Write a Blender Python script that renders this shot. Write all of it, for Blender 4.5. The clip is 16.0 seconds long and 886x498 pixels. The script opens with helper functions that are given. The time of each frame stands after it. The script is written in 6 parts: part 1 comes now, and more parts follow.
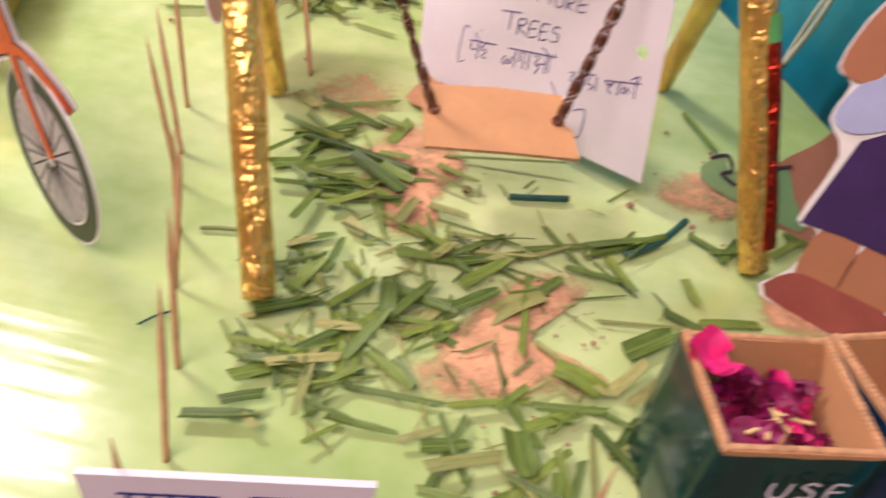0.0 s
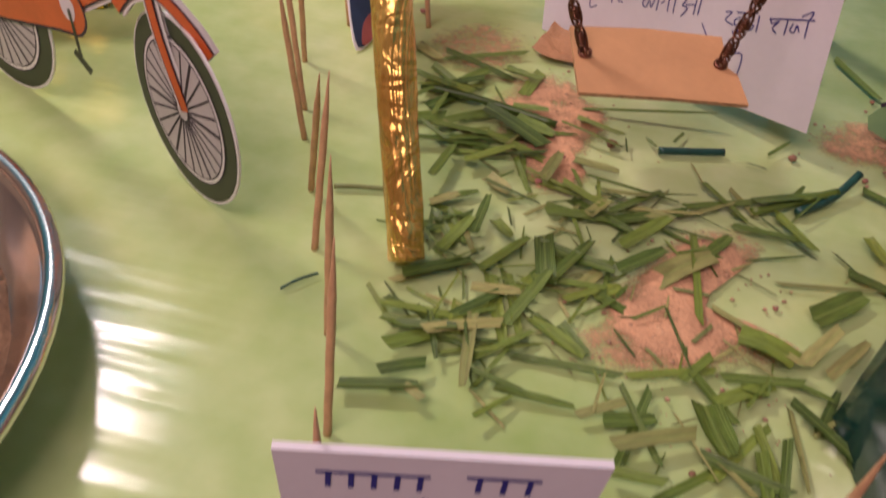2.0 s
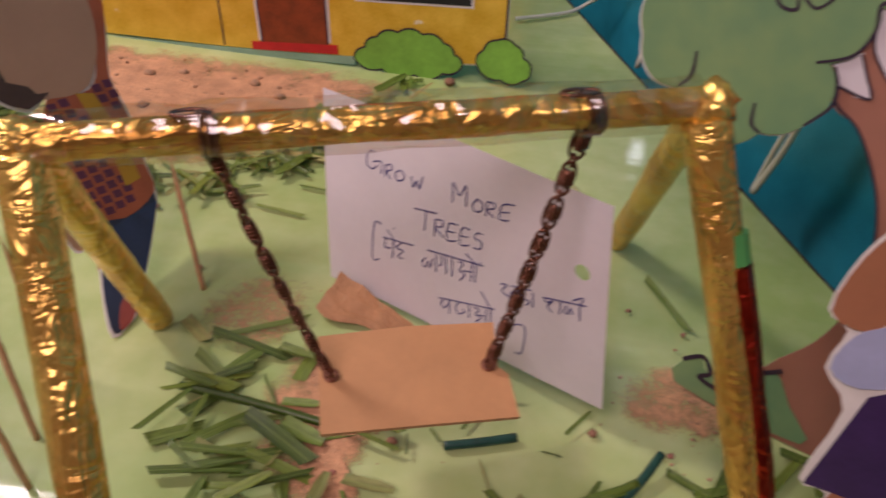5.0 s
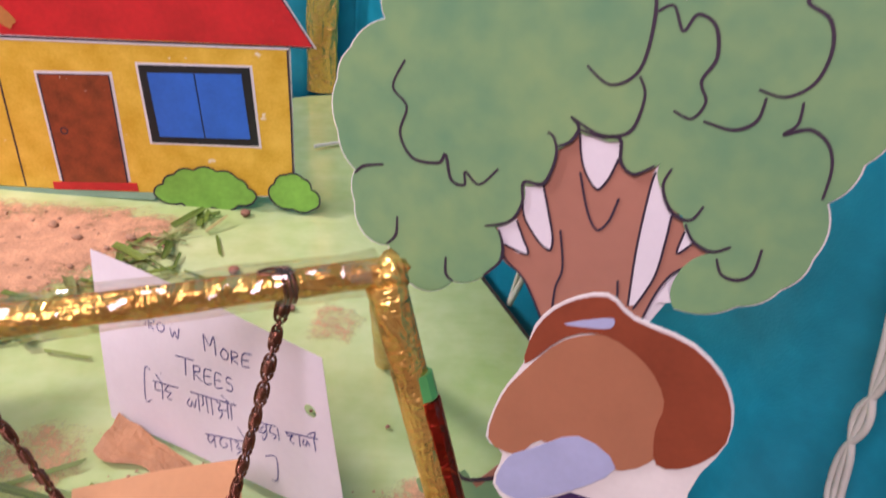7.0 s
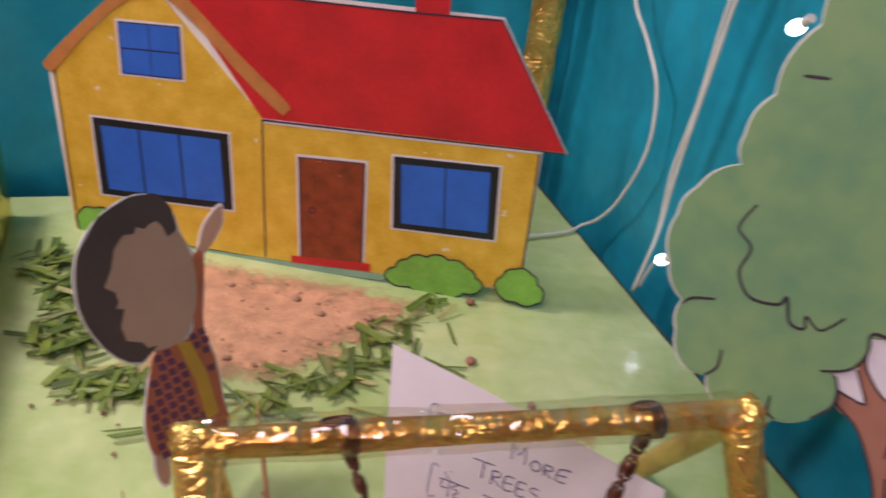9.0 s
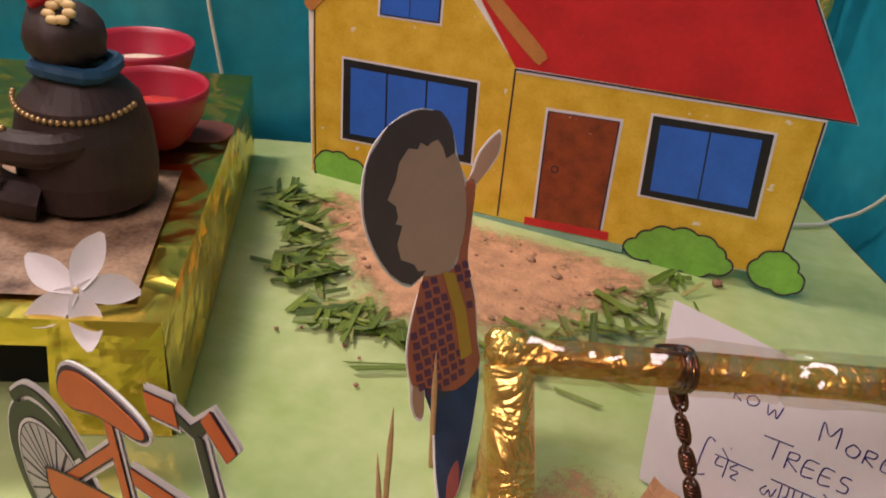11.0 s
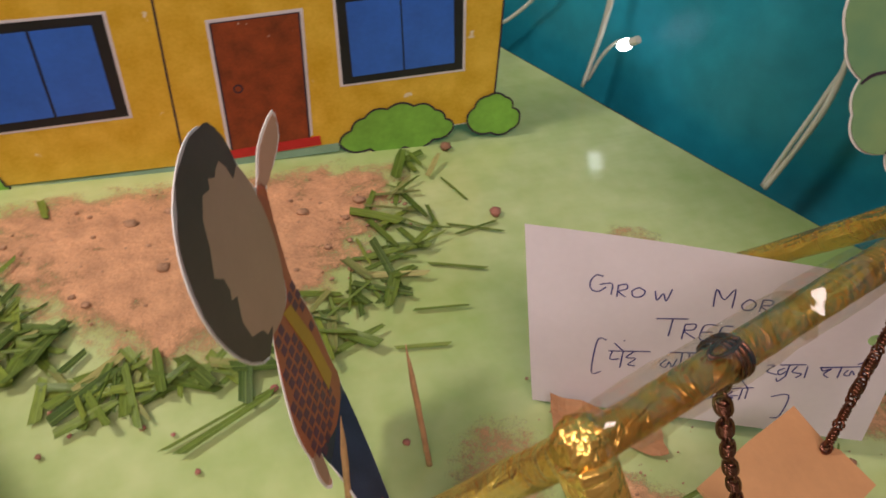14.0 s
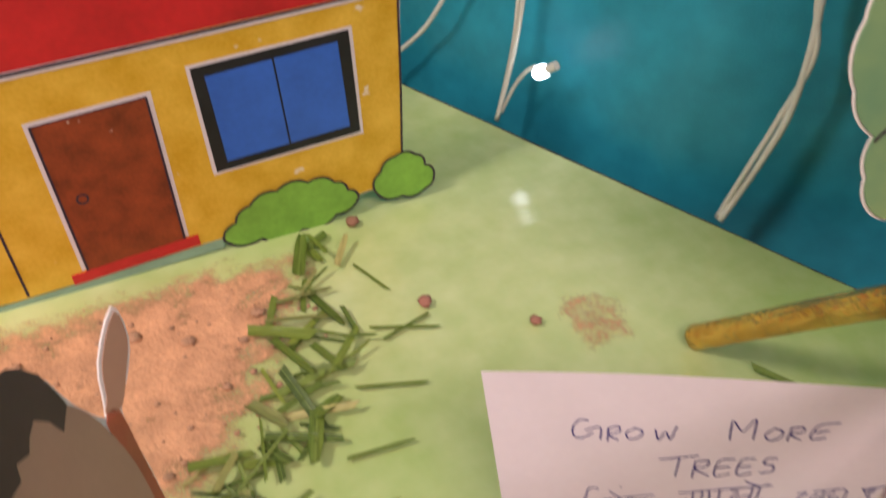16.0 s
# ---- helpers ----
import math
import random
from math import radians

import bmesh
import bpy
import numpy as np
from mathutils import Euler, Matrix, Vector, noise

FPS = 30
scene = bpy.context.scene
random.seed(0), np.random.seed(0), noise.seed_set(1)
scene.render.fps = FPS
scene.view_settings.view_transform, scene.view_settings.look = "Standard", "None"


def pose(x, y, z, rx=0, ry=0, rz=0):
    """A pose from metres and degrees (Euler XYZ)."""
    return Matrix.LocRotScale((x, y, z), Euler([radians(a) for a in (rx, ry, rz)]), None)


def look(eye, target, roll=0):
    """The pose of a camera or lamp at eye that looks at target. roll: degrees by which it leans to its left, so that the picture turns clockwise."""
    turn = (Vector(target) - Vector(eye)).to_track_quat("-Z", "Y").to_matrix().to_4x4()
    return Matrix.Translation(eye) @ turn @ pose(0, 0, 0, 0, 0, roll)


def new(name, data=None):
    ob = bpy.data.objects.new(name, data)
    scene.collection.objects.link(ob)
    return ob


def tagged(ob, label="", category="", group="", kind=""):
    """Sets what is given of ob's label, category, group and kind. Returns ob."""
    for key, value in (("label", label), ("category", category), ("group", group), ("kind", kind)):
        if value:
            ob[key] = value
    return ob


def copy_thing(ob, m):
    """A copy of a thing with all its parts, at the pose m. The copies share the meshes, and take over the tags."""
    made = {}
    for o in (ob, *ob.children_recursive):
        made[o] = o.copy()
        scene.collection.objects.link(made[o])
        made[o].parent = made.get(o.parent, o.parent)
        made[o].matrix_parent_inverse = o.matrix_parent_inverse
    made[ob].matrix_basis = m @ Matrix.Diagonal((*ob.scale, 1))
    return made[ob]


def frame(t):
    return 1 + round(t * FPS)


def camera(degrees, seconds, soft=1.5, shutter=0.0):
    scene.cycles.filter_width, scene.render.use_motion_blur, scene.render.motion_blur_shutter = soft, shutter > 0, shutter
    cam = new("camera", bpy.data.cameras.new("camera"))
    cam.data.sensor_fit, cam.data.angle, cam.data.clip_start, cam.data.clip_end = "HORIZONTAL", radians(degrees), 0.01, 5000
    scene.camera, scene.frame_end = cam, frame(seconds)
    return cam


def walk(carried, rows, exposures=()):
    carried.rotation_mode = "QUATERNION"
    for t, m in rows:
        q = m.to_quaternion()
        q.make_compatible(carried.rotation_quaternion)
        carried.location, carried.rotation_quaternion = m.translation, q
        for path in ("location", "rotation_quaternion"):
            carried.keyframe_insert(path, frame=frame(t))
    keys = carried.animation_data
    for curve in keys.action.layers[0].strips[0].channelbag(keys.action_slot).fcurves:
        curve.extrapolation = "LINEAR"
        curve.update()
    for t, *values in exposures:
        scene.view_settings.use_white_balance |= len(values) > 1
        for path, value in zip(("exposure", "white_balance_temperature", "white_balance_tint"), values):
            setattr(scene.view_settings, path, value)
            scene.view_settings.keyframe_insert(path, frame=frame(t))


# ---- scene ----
cam = camera(57.38, 16.0, soft=1.7, shutter=0.5)
PATH = [
    (0, (0.16908, 0.08069, 0.19382), (0.14756, 0.30478, -0.00447), 9.29),
    (0.5, (0.14503, 0.07527, 0.17908), (0.11157, 0.29544, -0.02193), 7.30),
    (1, (0.14952, 0.07066, 0.16840), (0.11413, 0.28866, -0.03463), 6.75),
    (1.5, (0.14562, 0.07358, 0.16117), (0.10816, 0.28941, -0.04381), 6.04),
    (2, (0.13690, 0.08699, 0.17053), (0.09838, 0.30141, -0.03572), 5.64),
    (2.5, (0.13405, 0.11236, 0.18332), (0.09571, 0.32825, -0.02142), 6.02),
    (3, (0.13226, 0.12787, 0.18945), (0.09384, 0.34714, -0.01167), 6.49),
    (3.5, (0.13340, 0.14533, 0.19885), (0.09421, 0.36640, -0.00013), 5.51),
    (4, (0.13723, 0.16256, 0.20796), (0.09546, 0.38425, 0.01020), 3.09),
    (4.5, (0.15781, 0.17501, 0.21161), (0.12090, 0.40097, 0.01775), 1.60),
    (5, (0.17722, 0.17646, 0.21560), (0.15696, 0.40728, 0.02505), 3.25),
    (5.2, (0.18739, 0.17353, 0.21806), (0.17383, 0.40613, 0.02908), 3.95),
    (7.3, (0.22552, 0.16097, 0.27237), (0.24888, 0.41423, 0.11327), 5.78),
    (7.5, (0.22331, 0.16265, 0.27938), (0.24777, 0.41841, 0.12450), 6.03),
    (8, (0.20797, 0.16579, 0.28711), (0.23238, 0.42317, 0.13493), 7.13),
    (8.5, (0.17047, 0.16560, 0.28492), (0.18389, 0.42448, 0.13392), 8.22),
    (9, (0.13134, 0.16093, 0.27870), (0.12380, 0.42071, 0.12885), 7.24),
    (9.5, (0.11407, 0.16675, 0.27260), (0.08536, 0.42452, 0.12184), 6.11),
    (10, (0.10141, 0.16889, 0.25991), (0.05387, 0.42565, 0.11221), 6.57),
    (10.2, (0.09180, 0.15996, 0.25389), (0.03598, 0.41529, 0.10661), 6.62),
    (12.3, (0.07779, 0.17386, 0.22441), (0.01387, 0.41658, 0.06009), 6.33),
    (12.5, (0.06713, 0.18350, 0.23349), (0.01870, 0.43016, 0.06974), 6.01),
    (13, (0.00694, 0.21012, 0.24552), (0.02694, 0.45909, 0.07934), 4.71),
    (13.5, (-0.00532, 0.22698, 0.23845), (0.06851, 0.44911, 0.05081), 5.62),
    (14, (-0.00629, 0.24712, 0.24603), (0.08696, 0.45330, 0.04908), 5.82),
    (14.5, (0.00351, 0.27125, 0.25299), (0.10931, 0.45922, 0.04449), 4.20),
    (15, (0.01330, 0.28978, 0.25301), (0.12452, 0.47187, 0.04211), 4.06),
    (15.5, (0.02006, 0.30661, 0.23680), (0.13820, 0.48217, 0.02415), 4.58),
    (16, (0.02247, 0.32489, 0.23736), (0.14479, 0.51236, 0.03762), 3.58),
]
EXPOSURES = [(0.0, 0.72, 6250, 24), (0.5, 0.3, 6300, 26), (1.0, 0.0, 6350, 28), (2.5, -0.06, 6450, 32), (3.5, 0.1, 6500, 31), (4.5, -0.19, 6500, 29),
             (5.2, -0.27, 6300, 29), (7.5, 0.68, 5750, 31), (8.0, 0.52, 5800, 32), (8.5, 0.3, 5750, 29), (9.0, 0.02, 5950, 26), (10.2, -0.03, 6250, 20),
             (12.5, -0.33, 6600, 16), (13.5, -0.34, 6350, 10), (14.5, -0.08, 6650, 20), (15.0, 0.06, 6450, 17), (15.5, 0.12, 6400, 16), (16.0, 0.17, 6550, 22)]
walk(cam, [(t, look(eye, target, roll)) for t, eye, target, roll in PATH], EXPOSURES)

# ---- world and light ----
world = bpy.data.worlds.new("room_air")
scene.world = world
world.use_nodes = True
world.node_tree.nodes["Background"].inputs[0].default_value = (1.0, 0.9, 0.8, 1)
world.node_tree.nodes["Background"].inputs[1].default_value = 0.05


def area_lamp(name, eye, target, sx, sy, watts, colour):
    d = bpy.data.lights.new(name, "AREA")
    d.shape, d.size, d.size_y, d.energy, d.color = "RECTANGLE", sx, sy, watts, colour
    o = new(name, d)
    o.matrix_world = look(eye, target)
    return o


area_lamp("panel_light", (-0.385, 0.545, 0.645), (0.06, 0.25, 0), 0.17, 0.10, 4.5, (1.0, 0.87, 0.76))
# broad unseen fill, added to brighten the sides that face the camera
area_lamp("tube_light", (-0.25, -0.62, 1.45), (0.1, 0.45, 0.05), 1.2, 0.6, 20.5, (1.0, 0.80, 0.75))


# ---- materials ----
def mat(name, colour, rough=0.6, metal=0.0, vary=0.12, scale=60.0, bump=0.0, bump_scale=200.0, spec=0.5, tint=None, coat=0.0, objvary=0.0):
    m = bpy.data.materials.new(name)
    m.use_nodes = True
    n, l = m.node_tree.nodes, m.node_tree.links
    b = n["Principled BSDF"]
    b.inputs["Roughness"].default_value = rough
    b.inputs["Metallic"].default_value = metal
    b.inputs["Specular IOR Level"].default_value = spec
    b.inputs["Coat Weight"].default_value = coat
    tc = n.new("ShaderNodeTexCoord")
    a = n.new("ShaderNodeTexNoise")
    a.inputs["Scale"].default_value, a.inputs["Detail"].default_value = scale, 5
    l.new(tc.outputs["Object"], a.inputs["Vector"])
    f = n.new("ShaderNodeTexNoise")
    f.inputs["Scale"].default_value, f.inputs["Detail"].default_value = scale * 9, 3
    l.new(tc.outputs["Object"], f.inputs["Vector"])
    mix = n.new("ShaderNodeMix")
    mix.data_type = "RGBA"
    dark = tuple(c * (1 - vary) for c in colour)
    lite = tint if tint else tuple(min(1, c * (1 + vary)) for c in colour)
    mix.inputs[6].default_value, mix.inputs[7].default_value = (*dark, 1), (*lite, 1)
    add = n.new("ShaderNodeMath")
    add.operation = "MULTIPLY_ADD"
    add.inputs[1].default_value = 0.35
    l.new(f.outputs[0], add.inputs[0])
    l.new(a.outputs[0], add.inputs[2])
    ramp = n.new("ShaderNodeMapRange")
    ramp.inputs[1].default_value, ramp.inputs[2].default_value = 0.45, 0.9
    l.new(add.outputs[0], ramp.inputs[0])
    l.new(ramp.outputs[0], mix.inputs[0])
    out = mix.outputs[2]
    if objvary:
        info = n.new("ShaderNodeObjectInfo")
        hsv = n.new("ShaderNodeHueSaturation")
        mr = n.new("ShaderNodeMapRange")
        mr.inputs[3].default_value, mr.inputs[4].default_value = 1 - objvary, 1 + objvary
        l.new(info.outputs["Random"], mr.inputs[0])
        l.new(mr.outputs[0], hsv.inputs["Value"])
        mh = n.new("ShaderNodeMapRange")
        mh.inputs[3].default_value, mh.inputs[4].default_value = 0.515, 0.465
        l.new(info.outputs["Random"], mh.inputs[0])
        l.new(mh.outputs[0], hsv.inputs["Hue"])
        l.new(out, hsv.inputs["Color"])
        out = hsv.outputs[0]
    l.new(out, b.inputs["Base Color"])
    if bump:
        bt = n.new("ShaderNodeTexNoise")
        bt.inputs["Scale"].default_value, bt.inputs["Detail"].default_value = bump_scale, 4
        l.new(tc.outputs["Object"], bt.inputs["Vector"])
        bp = n.new("ShaderNodeBump")
        bp.inputs["Strength"].default_value, bp.inputs["Distance"].default_value = bump, 0.002
        l.new(bt.outputs[0], bp.inputs["Height"])
        l.new(bp.outputs[0], b.inputs["Normal"])
    return m


def foil(name, colour, rough=0.16, scale=90.0, strength=0.9):
    """Crumpled metallised film: hard creases from cell distances, over a soft ripple."""
    m = bpy.data.materials.new(name)
    m.use_nodes = True
    n, l = m.node_tree.nodes, m.node_tree.links
    b = n["Principled BSDF"]
    b.inputs["Metallic"].default_value, b.inputs["Roughness"].default_value = 1.0, rough
    tc = n.new("ShaderNodeTexCoord")
    w = n.new("ShaderNodeTexNoise")
    w.inputs["Scale"].default_value = scale * 0.6
    l.new(tc.outputs["Object"], w.inputs["Vector"])
    mp = n.new("ShaderNodeMix")
    mp.data_type = "RGBA"
    mp.inputs[0].default_value = 0.12
    l.new(tc.outputs["Object"], mp.inputs[6])
    l.new(w.outputs[1], mp.inputs[7])
    v = n.new("ShaderNodeTexVoronoi")
    v.inputs["Scale"].default_value = scale
    l.new(mp.outputs[2], v.inputs["Vector"])
    v2 = n.new("ShaderNodeTexVoronoi")
    v2.inputs["Scale"].default_value = scale * 3.1
    l.new(mp.outputs[2], v2.inputs["Vector"])
    s = n.new("ShaderNodeMath")
    s.operation = "MULTIPLY_ADD"
    s.inputs[1].default_value = 0.35
    l.new(v2.outputs[0], s.inputs[0])
    l.new(v.outputs[0], s.inputs[2])
    bp = n.new("ShaderNodeBump")
    bp.inputs["Strength"].default_value, bp.inputs["Distance"].default_value = strength, 0.004
    l.new(s.outputs[0], bp.inputs["Height"])
    l.new(bp.outputs[0], b.inputs["Normal"])
    cr = n.new("ShaderNodeMix")
    cr.data_type = "RGBA"
    cr.inputs[6].default_value = (*[c * 0.72 for c in colour], 1)
    cr.inputs[7].default_value = (*colour, 1)
    l.new(w.outputs[0], cr.inputs[0])
    l.new(cr.outputs[2], b.inputs["Base Color"])
    return m


def wrapped_foil(name, colour, rough):
    """Gold film drawn tight along a tube: long folds, cross pinches, thin bright creases."""
    m = bpy.data.materials.new(name)
    m.use_nodes = True
    n, l = m.node_tree.nodes, m.node_tree.links
    b = n["Principled BSDF"]
    b.inputs["Metallic"].default_value, b.inputs["Roughness"].default_value = 0.78, rough
    tc = n.new("ShaderNodeTexCoord")
    def layer(scale, sz, detail, distort):
        mp = n.new("ShaderNodeMapping")
        mp.inputs["Scale"].default_value = (1, 1, sz)
        l.new(tc.outputs["Object"], mp.inputs["Vector"])
        t = n.new("ShaderNodeTexNoise")
        t.inputs["Scale"].default_value, t.inputs["Detail"].default_value, t.inputs["Distortion"].default_value = scale, detail, distort
        l.new(mp.outputs[0], t.inputs["Vector"])
        return t.outputs[0]
    def ridge(src):
        a = n.new("ShaderNodeMath")
        a.operation, a.inputs[1].default_value = "SUBTRACT", 0.5
        c = n.new("ShaderNodeMath")
        c.operation = "ABSOLUTE"
        l.new(src, a.inputs[0])
        l.new(a.outputs[0], c.inputs[0])
        return c.outputs[0]
    normal = None
    for src, strength, dist in ((ridge(layer(62, 0.3, 2, 1.4)), 0.6, 0.008), (ridge(layer(30, 1.5, 3, 2.2)), 0.5, 0.009), (layer(420, 0.6, 3, 0.6), 0.12, 0.002)):
        bp = n.new("ShaderNodeBump")
        bp.inputs["Strength"].default_value, bp.inputs["Distance"].default_value = strength, dist
        l.new(src, bp.inputs["Height"])
        if normal:
            l.new(normal, bp.inputs["Normal"])
        normal = bp.outputs[0]
    l.new(normal, b.inputs["Normal"])
    mix = n.new("ShaderNodeMix")
    mix.data_type = "RGBA"
    mix.inputs[6].default_value = (*[c * k for c, k in zip(colour, (0.72, 0.56, 0.5))], 1)
    mix.inputs[7].default_value = (*colour, 1)
    mr = n.new("ShaderNodeMapRange")
    mr.inputs[1].default_value, mr.inputs[2].default_value = 0.35, 0.65
    l.new(layer(55, 0.5, 3, 0.8), mr.inputs[0])
    l.new(mr.outputs[0], mix.inputs[0])
    l.new(mix.outputs[2], b.inputs["Base Color"])
    return m


GOLD = wrapped_foil("gold_foil", (0.97, 0.66, 0.17), 0.25)
GOLDBOX = foil("gold_wrap", (0.92, 0.66, 0.10), 0.24, 24, 0.5)
REDFOIL = foil("red_wrapper_film", (0.70, 0.06, 0.03), 0.3, 60, 0.35)
GREENFOIL = mat("green_wrapper_film", (0.08, 0.35, 0.10), 0.3)
SHEET = mat("green_poster_sheet", (0.395, 0.56, 0.17), 0.155, vary=0.18, scale=8, bump=0.15, bump_scale=16, tint=(0.58, 0.67, 0.33))
def streaked(m, sx, sy, strength):
    """Long shallow ripples pressed into a glossy sheet, over its finer bump."""
    n, l = m.node_tree.nodes, m.node_tree.links
    b = n["Principled BSDF"]
    old = b.inputs["Normal"].links[0].from_socket
    tc = n.new("ShaderNodeTexCoord")
    mp = n.new("ShaderNodeMapping")
    mp.inputs["Scale"].default_value = (sx, sy, 1)
    mp.inputs["Rotation"].default_value = (0, 0, 0.12)
    l.new(tc.outputs["Object"], mp.inputs["Vector"])
    t = n.new("ShaderNodeTexNoise")
    t.inputs["Scale"].default_value, t.inputs["Detail"].default_value = 1.0, 2
    l.new(mp.outputs[0], t.inputs["Vector"])
    bp = n.new("ShaderNodeBump")
    bp.inputs["Strength"].default_value, bp.inputs["Distance"].default_value = strength, 0.002
    l.new(t.outputs[0], bp.inputs["Height"])
    l.new(old, bp.inputs["Normal"])
    l.new(bp.outputs[0], b.inputs["Normal"])


def flecked(m, scale, level):
    """Small spots where the white card shows through the brushed paint."""
    n, l = m.node_tree.nodes, m.node_tree.links
    b = n["Principled BSDF"]
    src = b.inputs["Base Color"].links[0].from_socket
    tc = n.new("ShaderNodeTexCoord")
    t = n.new("ShaderNodeTexNoise")
    t.inputs["Scale"].default_value, t.inputs["Detail"].default_value = scale, 4
    l.new(tc.outputs["Object"], t.inputs["Vector"])
    mr = n.new("ShaderNodeMapRange")
    mr.inputs[1].default_value, mr.inputs[2].default_value, mr.inputs[4].default_value = level, level + 0.04, 0.75
    l.new(t.outputs[0], mr.inputs[0])
    mix = n.new("ShaderNodeMix")
    mix.data_type = "RGBA"
    mix.inputs[7].default_value = (0.80, 0.74, 0.62, 1)
    l.new(mr.outputs[0], mix.inputs[0])
    l.new(src, mix.inputs[6])
    l.new(mix.outputs[2], b.inputs["Base Color"])


streaked(SHEET, 9, 75, 0.4)
TEAL = mat("teal_cloth", (0.010, 0.26, 0.36), 0.36, vary=0.3, scale=9, bump=0.15, bump_scale=900)
BOARD = mat("table_edge_wood", (0.045, 0.025, 0.015), 0.5, vary=0.4, scale=30)
WALLM = mat("room_wall_paint", (0.62, 0.50, 0.36), 0.8, vary=0.06, scale=3)
FLOORM = mat("room_floor", (0.28, 0.22, 0.17), 0.5, scale=5)
PAPER = mat("white_paper", (0.74, 0.68, 0.72), 0.62, vary=0.04, scale=40, bump=0.05, bump_scale=60)
CARD = mat("white_card_edge", (0.78, 0.75, 0.72), 0.7, vary=0.06)
NOTEP = mat("lined_white_paper", (0.74, 0.69, 0.74), 0.62, vary=0.04, scale=40, bump=0.08, bump_scale=50)
_n, _l = NOTEP.node_tree.nodes, NOTEP.node_tree.links          # a round punched hole
_tc, _mp, _d, _gt = _n.new("ShaderNodeTexCoord"), _n.new("ShaderNodeVectorMath"), _n.new("ShaderNodeVectorMath"), _n.new("ShaderNodeMath")
_mp.operation, _mp.inputs[1].default_value = "MULTIPLY", (1, 1, 0)
_d.operation, _d.inputs[1].default_value = "DISTANCE", (0.0482, 0.0611, 0)
_gt.operation, _gt.inputs[1].default_value = "GREATER_THAN", 0.0027
_l.new(_tc.outputs["Object"], _mp.inputs[0])
_l.new(_mp.outputs[0], _d.inputs[0])
_l.new(_d.outputs["Value"], _gt.inputs[0])
_l.new(_gt.outputs[0], _n["Principled BSDF"].inputs["Alpha"])
INK = mat("blue_pen_ink", (0.03, 0.03, 0.22), 0.5)
BLACK = mat("black_marker", (0.012, 0.012, 0.016), 0.5, vary=0.3)
OUTLINE = mat("dark_outline_print", (0.035, 0.02, 0.04), 0.55)
YELLOW = mat("yellow_poster_paint", (0.72, 0.42, 0.015), 0.5, vary=0.16, scale=70, tint=(0.80, 0.52, 0.06), bump=0.12, bump_scale=80)
RED = mat("red_poster_paint", (0.56, 0.018, 0.022), 0.45, vary=0.2, scale=35, bump=0.12, bump_scale=70)
TRIM = mat("orange_brown_paint", (0.50, 0.20, 0.05), 0.55, vary=0.18, scale=60)
DOORP = mat("brown_door_paint", (0.24, 0.045, 0.012), 0.5, vary=0.4, scale=90)
BLUE = mat("blue_window_paint", (0.030, 0.135, 0.58), 0.45, vary=0.12, scale=50)
BUSH = mat("bright_green_paint", (0.20, 0.46, 0.06), 0.55, vary=0.25, scale=40)
flecked(YELLOW, 105, 0.685)
flecked(RED, 130, 0.73)
flecked(DOORP, 210, 0.70)
GREYBASE = mat("grey_green_paint", (0.25, 0.40, 0.30), 0.6, vary=0.15)
LEAFP = mat("printed_tree_green", (0.135, 0.31, 0.17), 0.34, vary=0.10, scale=11, tint=(0.27, 0.41, 0.165), bump=0.06, bump_scale=25)
TRUNKP = mat("printed_trunk_brown", (0.38, 0.17, 0.115), 0.45, vary=0.08, scale=20)
WHITEP = mat("printed_white", (0.72, 0.68, 0.72), 0.45, vary=0.04)
HAIR = mat("dark_brown_print", (0.080, 0.045, 0.037), 0.5, vary=0.15)
SKIN = mat("tan_print", (0.46, 0.275, 0.185), 0.5, vary=0.05)
SKIN2 = mat("brown_print", (0.40, 0.165, 0.085), 0.5, vary=0.06)
HAIR2 = mat("red_brown_print", (0.25, 0.055, 0.022), 0.5, vary=0.15)
DENIM = mat("navy_print", (0.022, 0.035, 0.075), 0.5, vary=0.3, scale=80)
PURPLE = mat("purple_print", (0.045, 0.018, 0.095), 0.5, vary=0.25, scale=50)
SHOE = mat("maroon_print", (0.30, 0.07, 0.055), 0.5, vary=0.15)
CUFF = mat("pale_blue_print", (0.40, 0.44, 0.66), 0.5, vary=0.08)
PLAIDR = mat("plaid_red_print", (0.42, 0.11, 0.05), 0.5, vary=0.15)
PLAIDP = mat("plaid_purple_print", (0.12, 0.028, 0.07), 0.5, vary=0.2)
VESTY = mat("mustard_print", (0.50, 0.28, 0.02), 0.5, vary=0.1)
ORANGE = mat("orange_print", (0.62, 0.115, 0.02), 0.45, vary=0.12)
TYRE = mat("dark_green_grey_print", (0.035, 0.045, 0.025), 0.5, vary=0.15)
SPOKEBG = mat("grey_print", (0.50, 0.46, 0.46), 0.5, vary=0.05)
WOOD = mat("bamboo_pick", (0.55, 0.31, 0.16), 0.55, vary=0.22, scale=120, bump=0.15, bump_scale=400)
CARDBOARD = mat("brown_cardboard", (0.56, 0.285, 0.125), 0.7, vary=0.08, scale=50, bump=0.06, bump_scale=90)
PROPP = mat("creased_brown_paper", (0.42, 0.21, 0.095), 0.7, vary=0.22, scale=70, bump=0.5, bump_scale=120)
CORRUG = mat("corrugated_edge", (0.50, 0.27, 0.13), 0.8, vary=0.3, scale=300)
CHAINM = mat("antique_copper", (0.20, 0.085, 0.055), 0.28, metal=0.9, vary=0.35, scale=300)
STEEL = mat("steel", (0.72, 0.70, 0.68), 0.18, metal=1.0, vary=0.06)
SOIL = mat("orange_soil", (0.56, 0.33, 0.19), 0.95, vary=0.26, scale=140, bump=0.9, bump_scale=420)
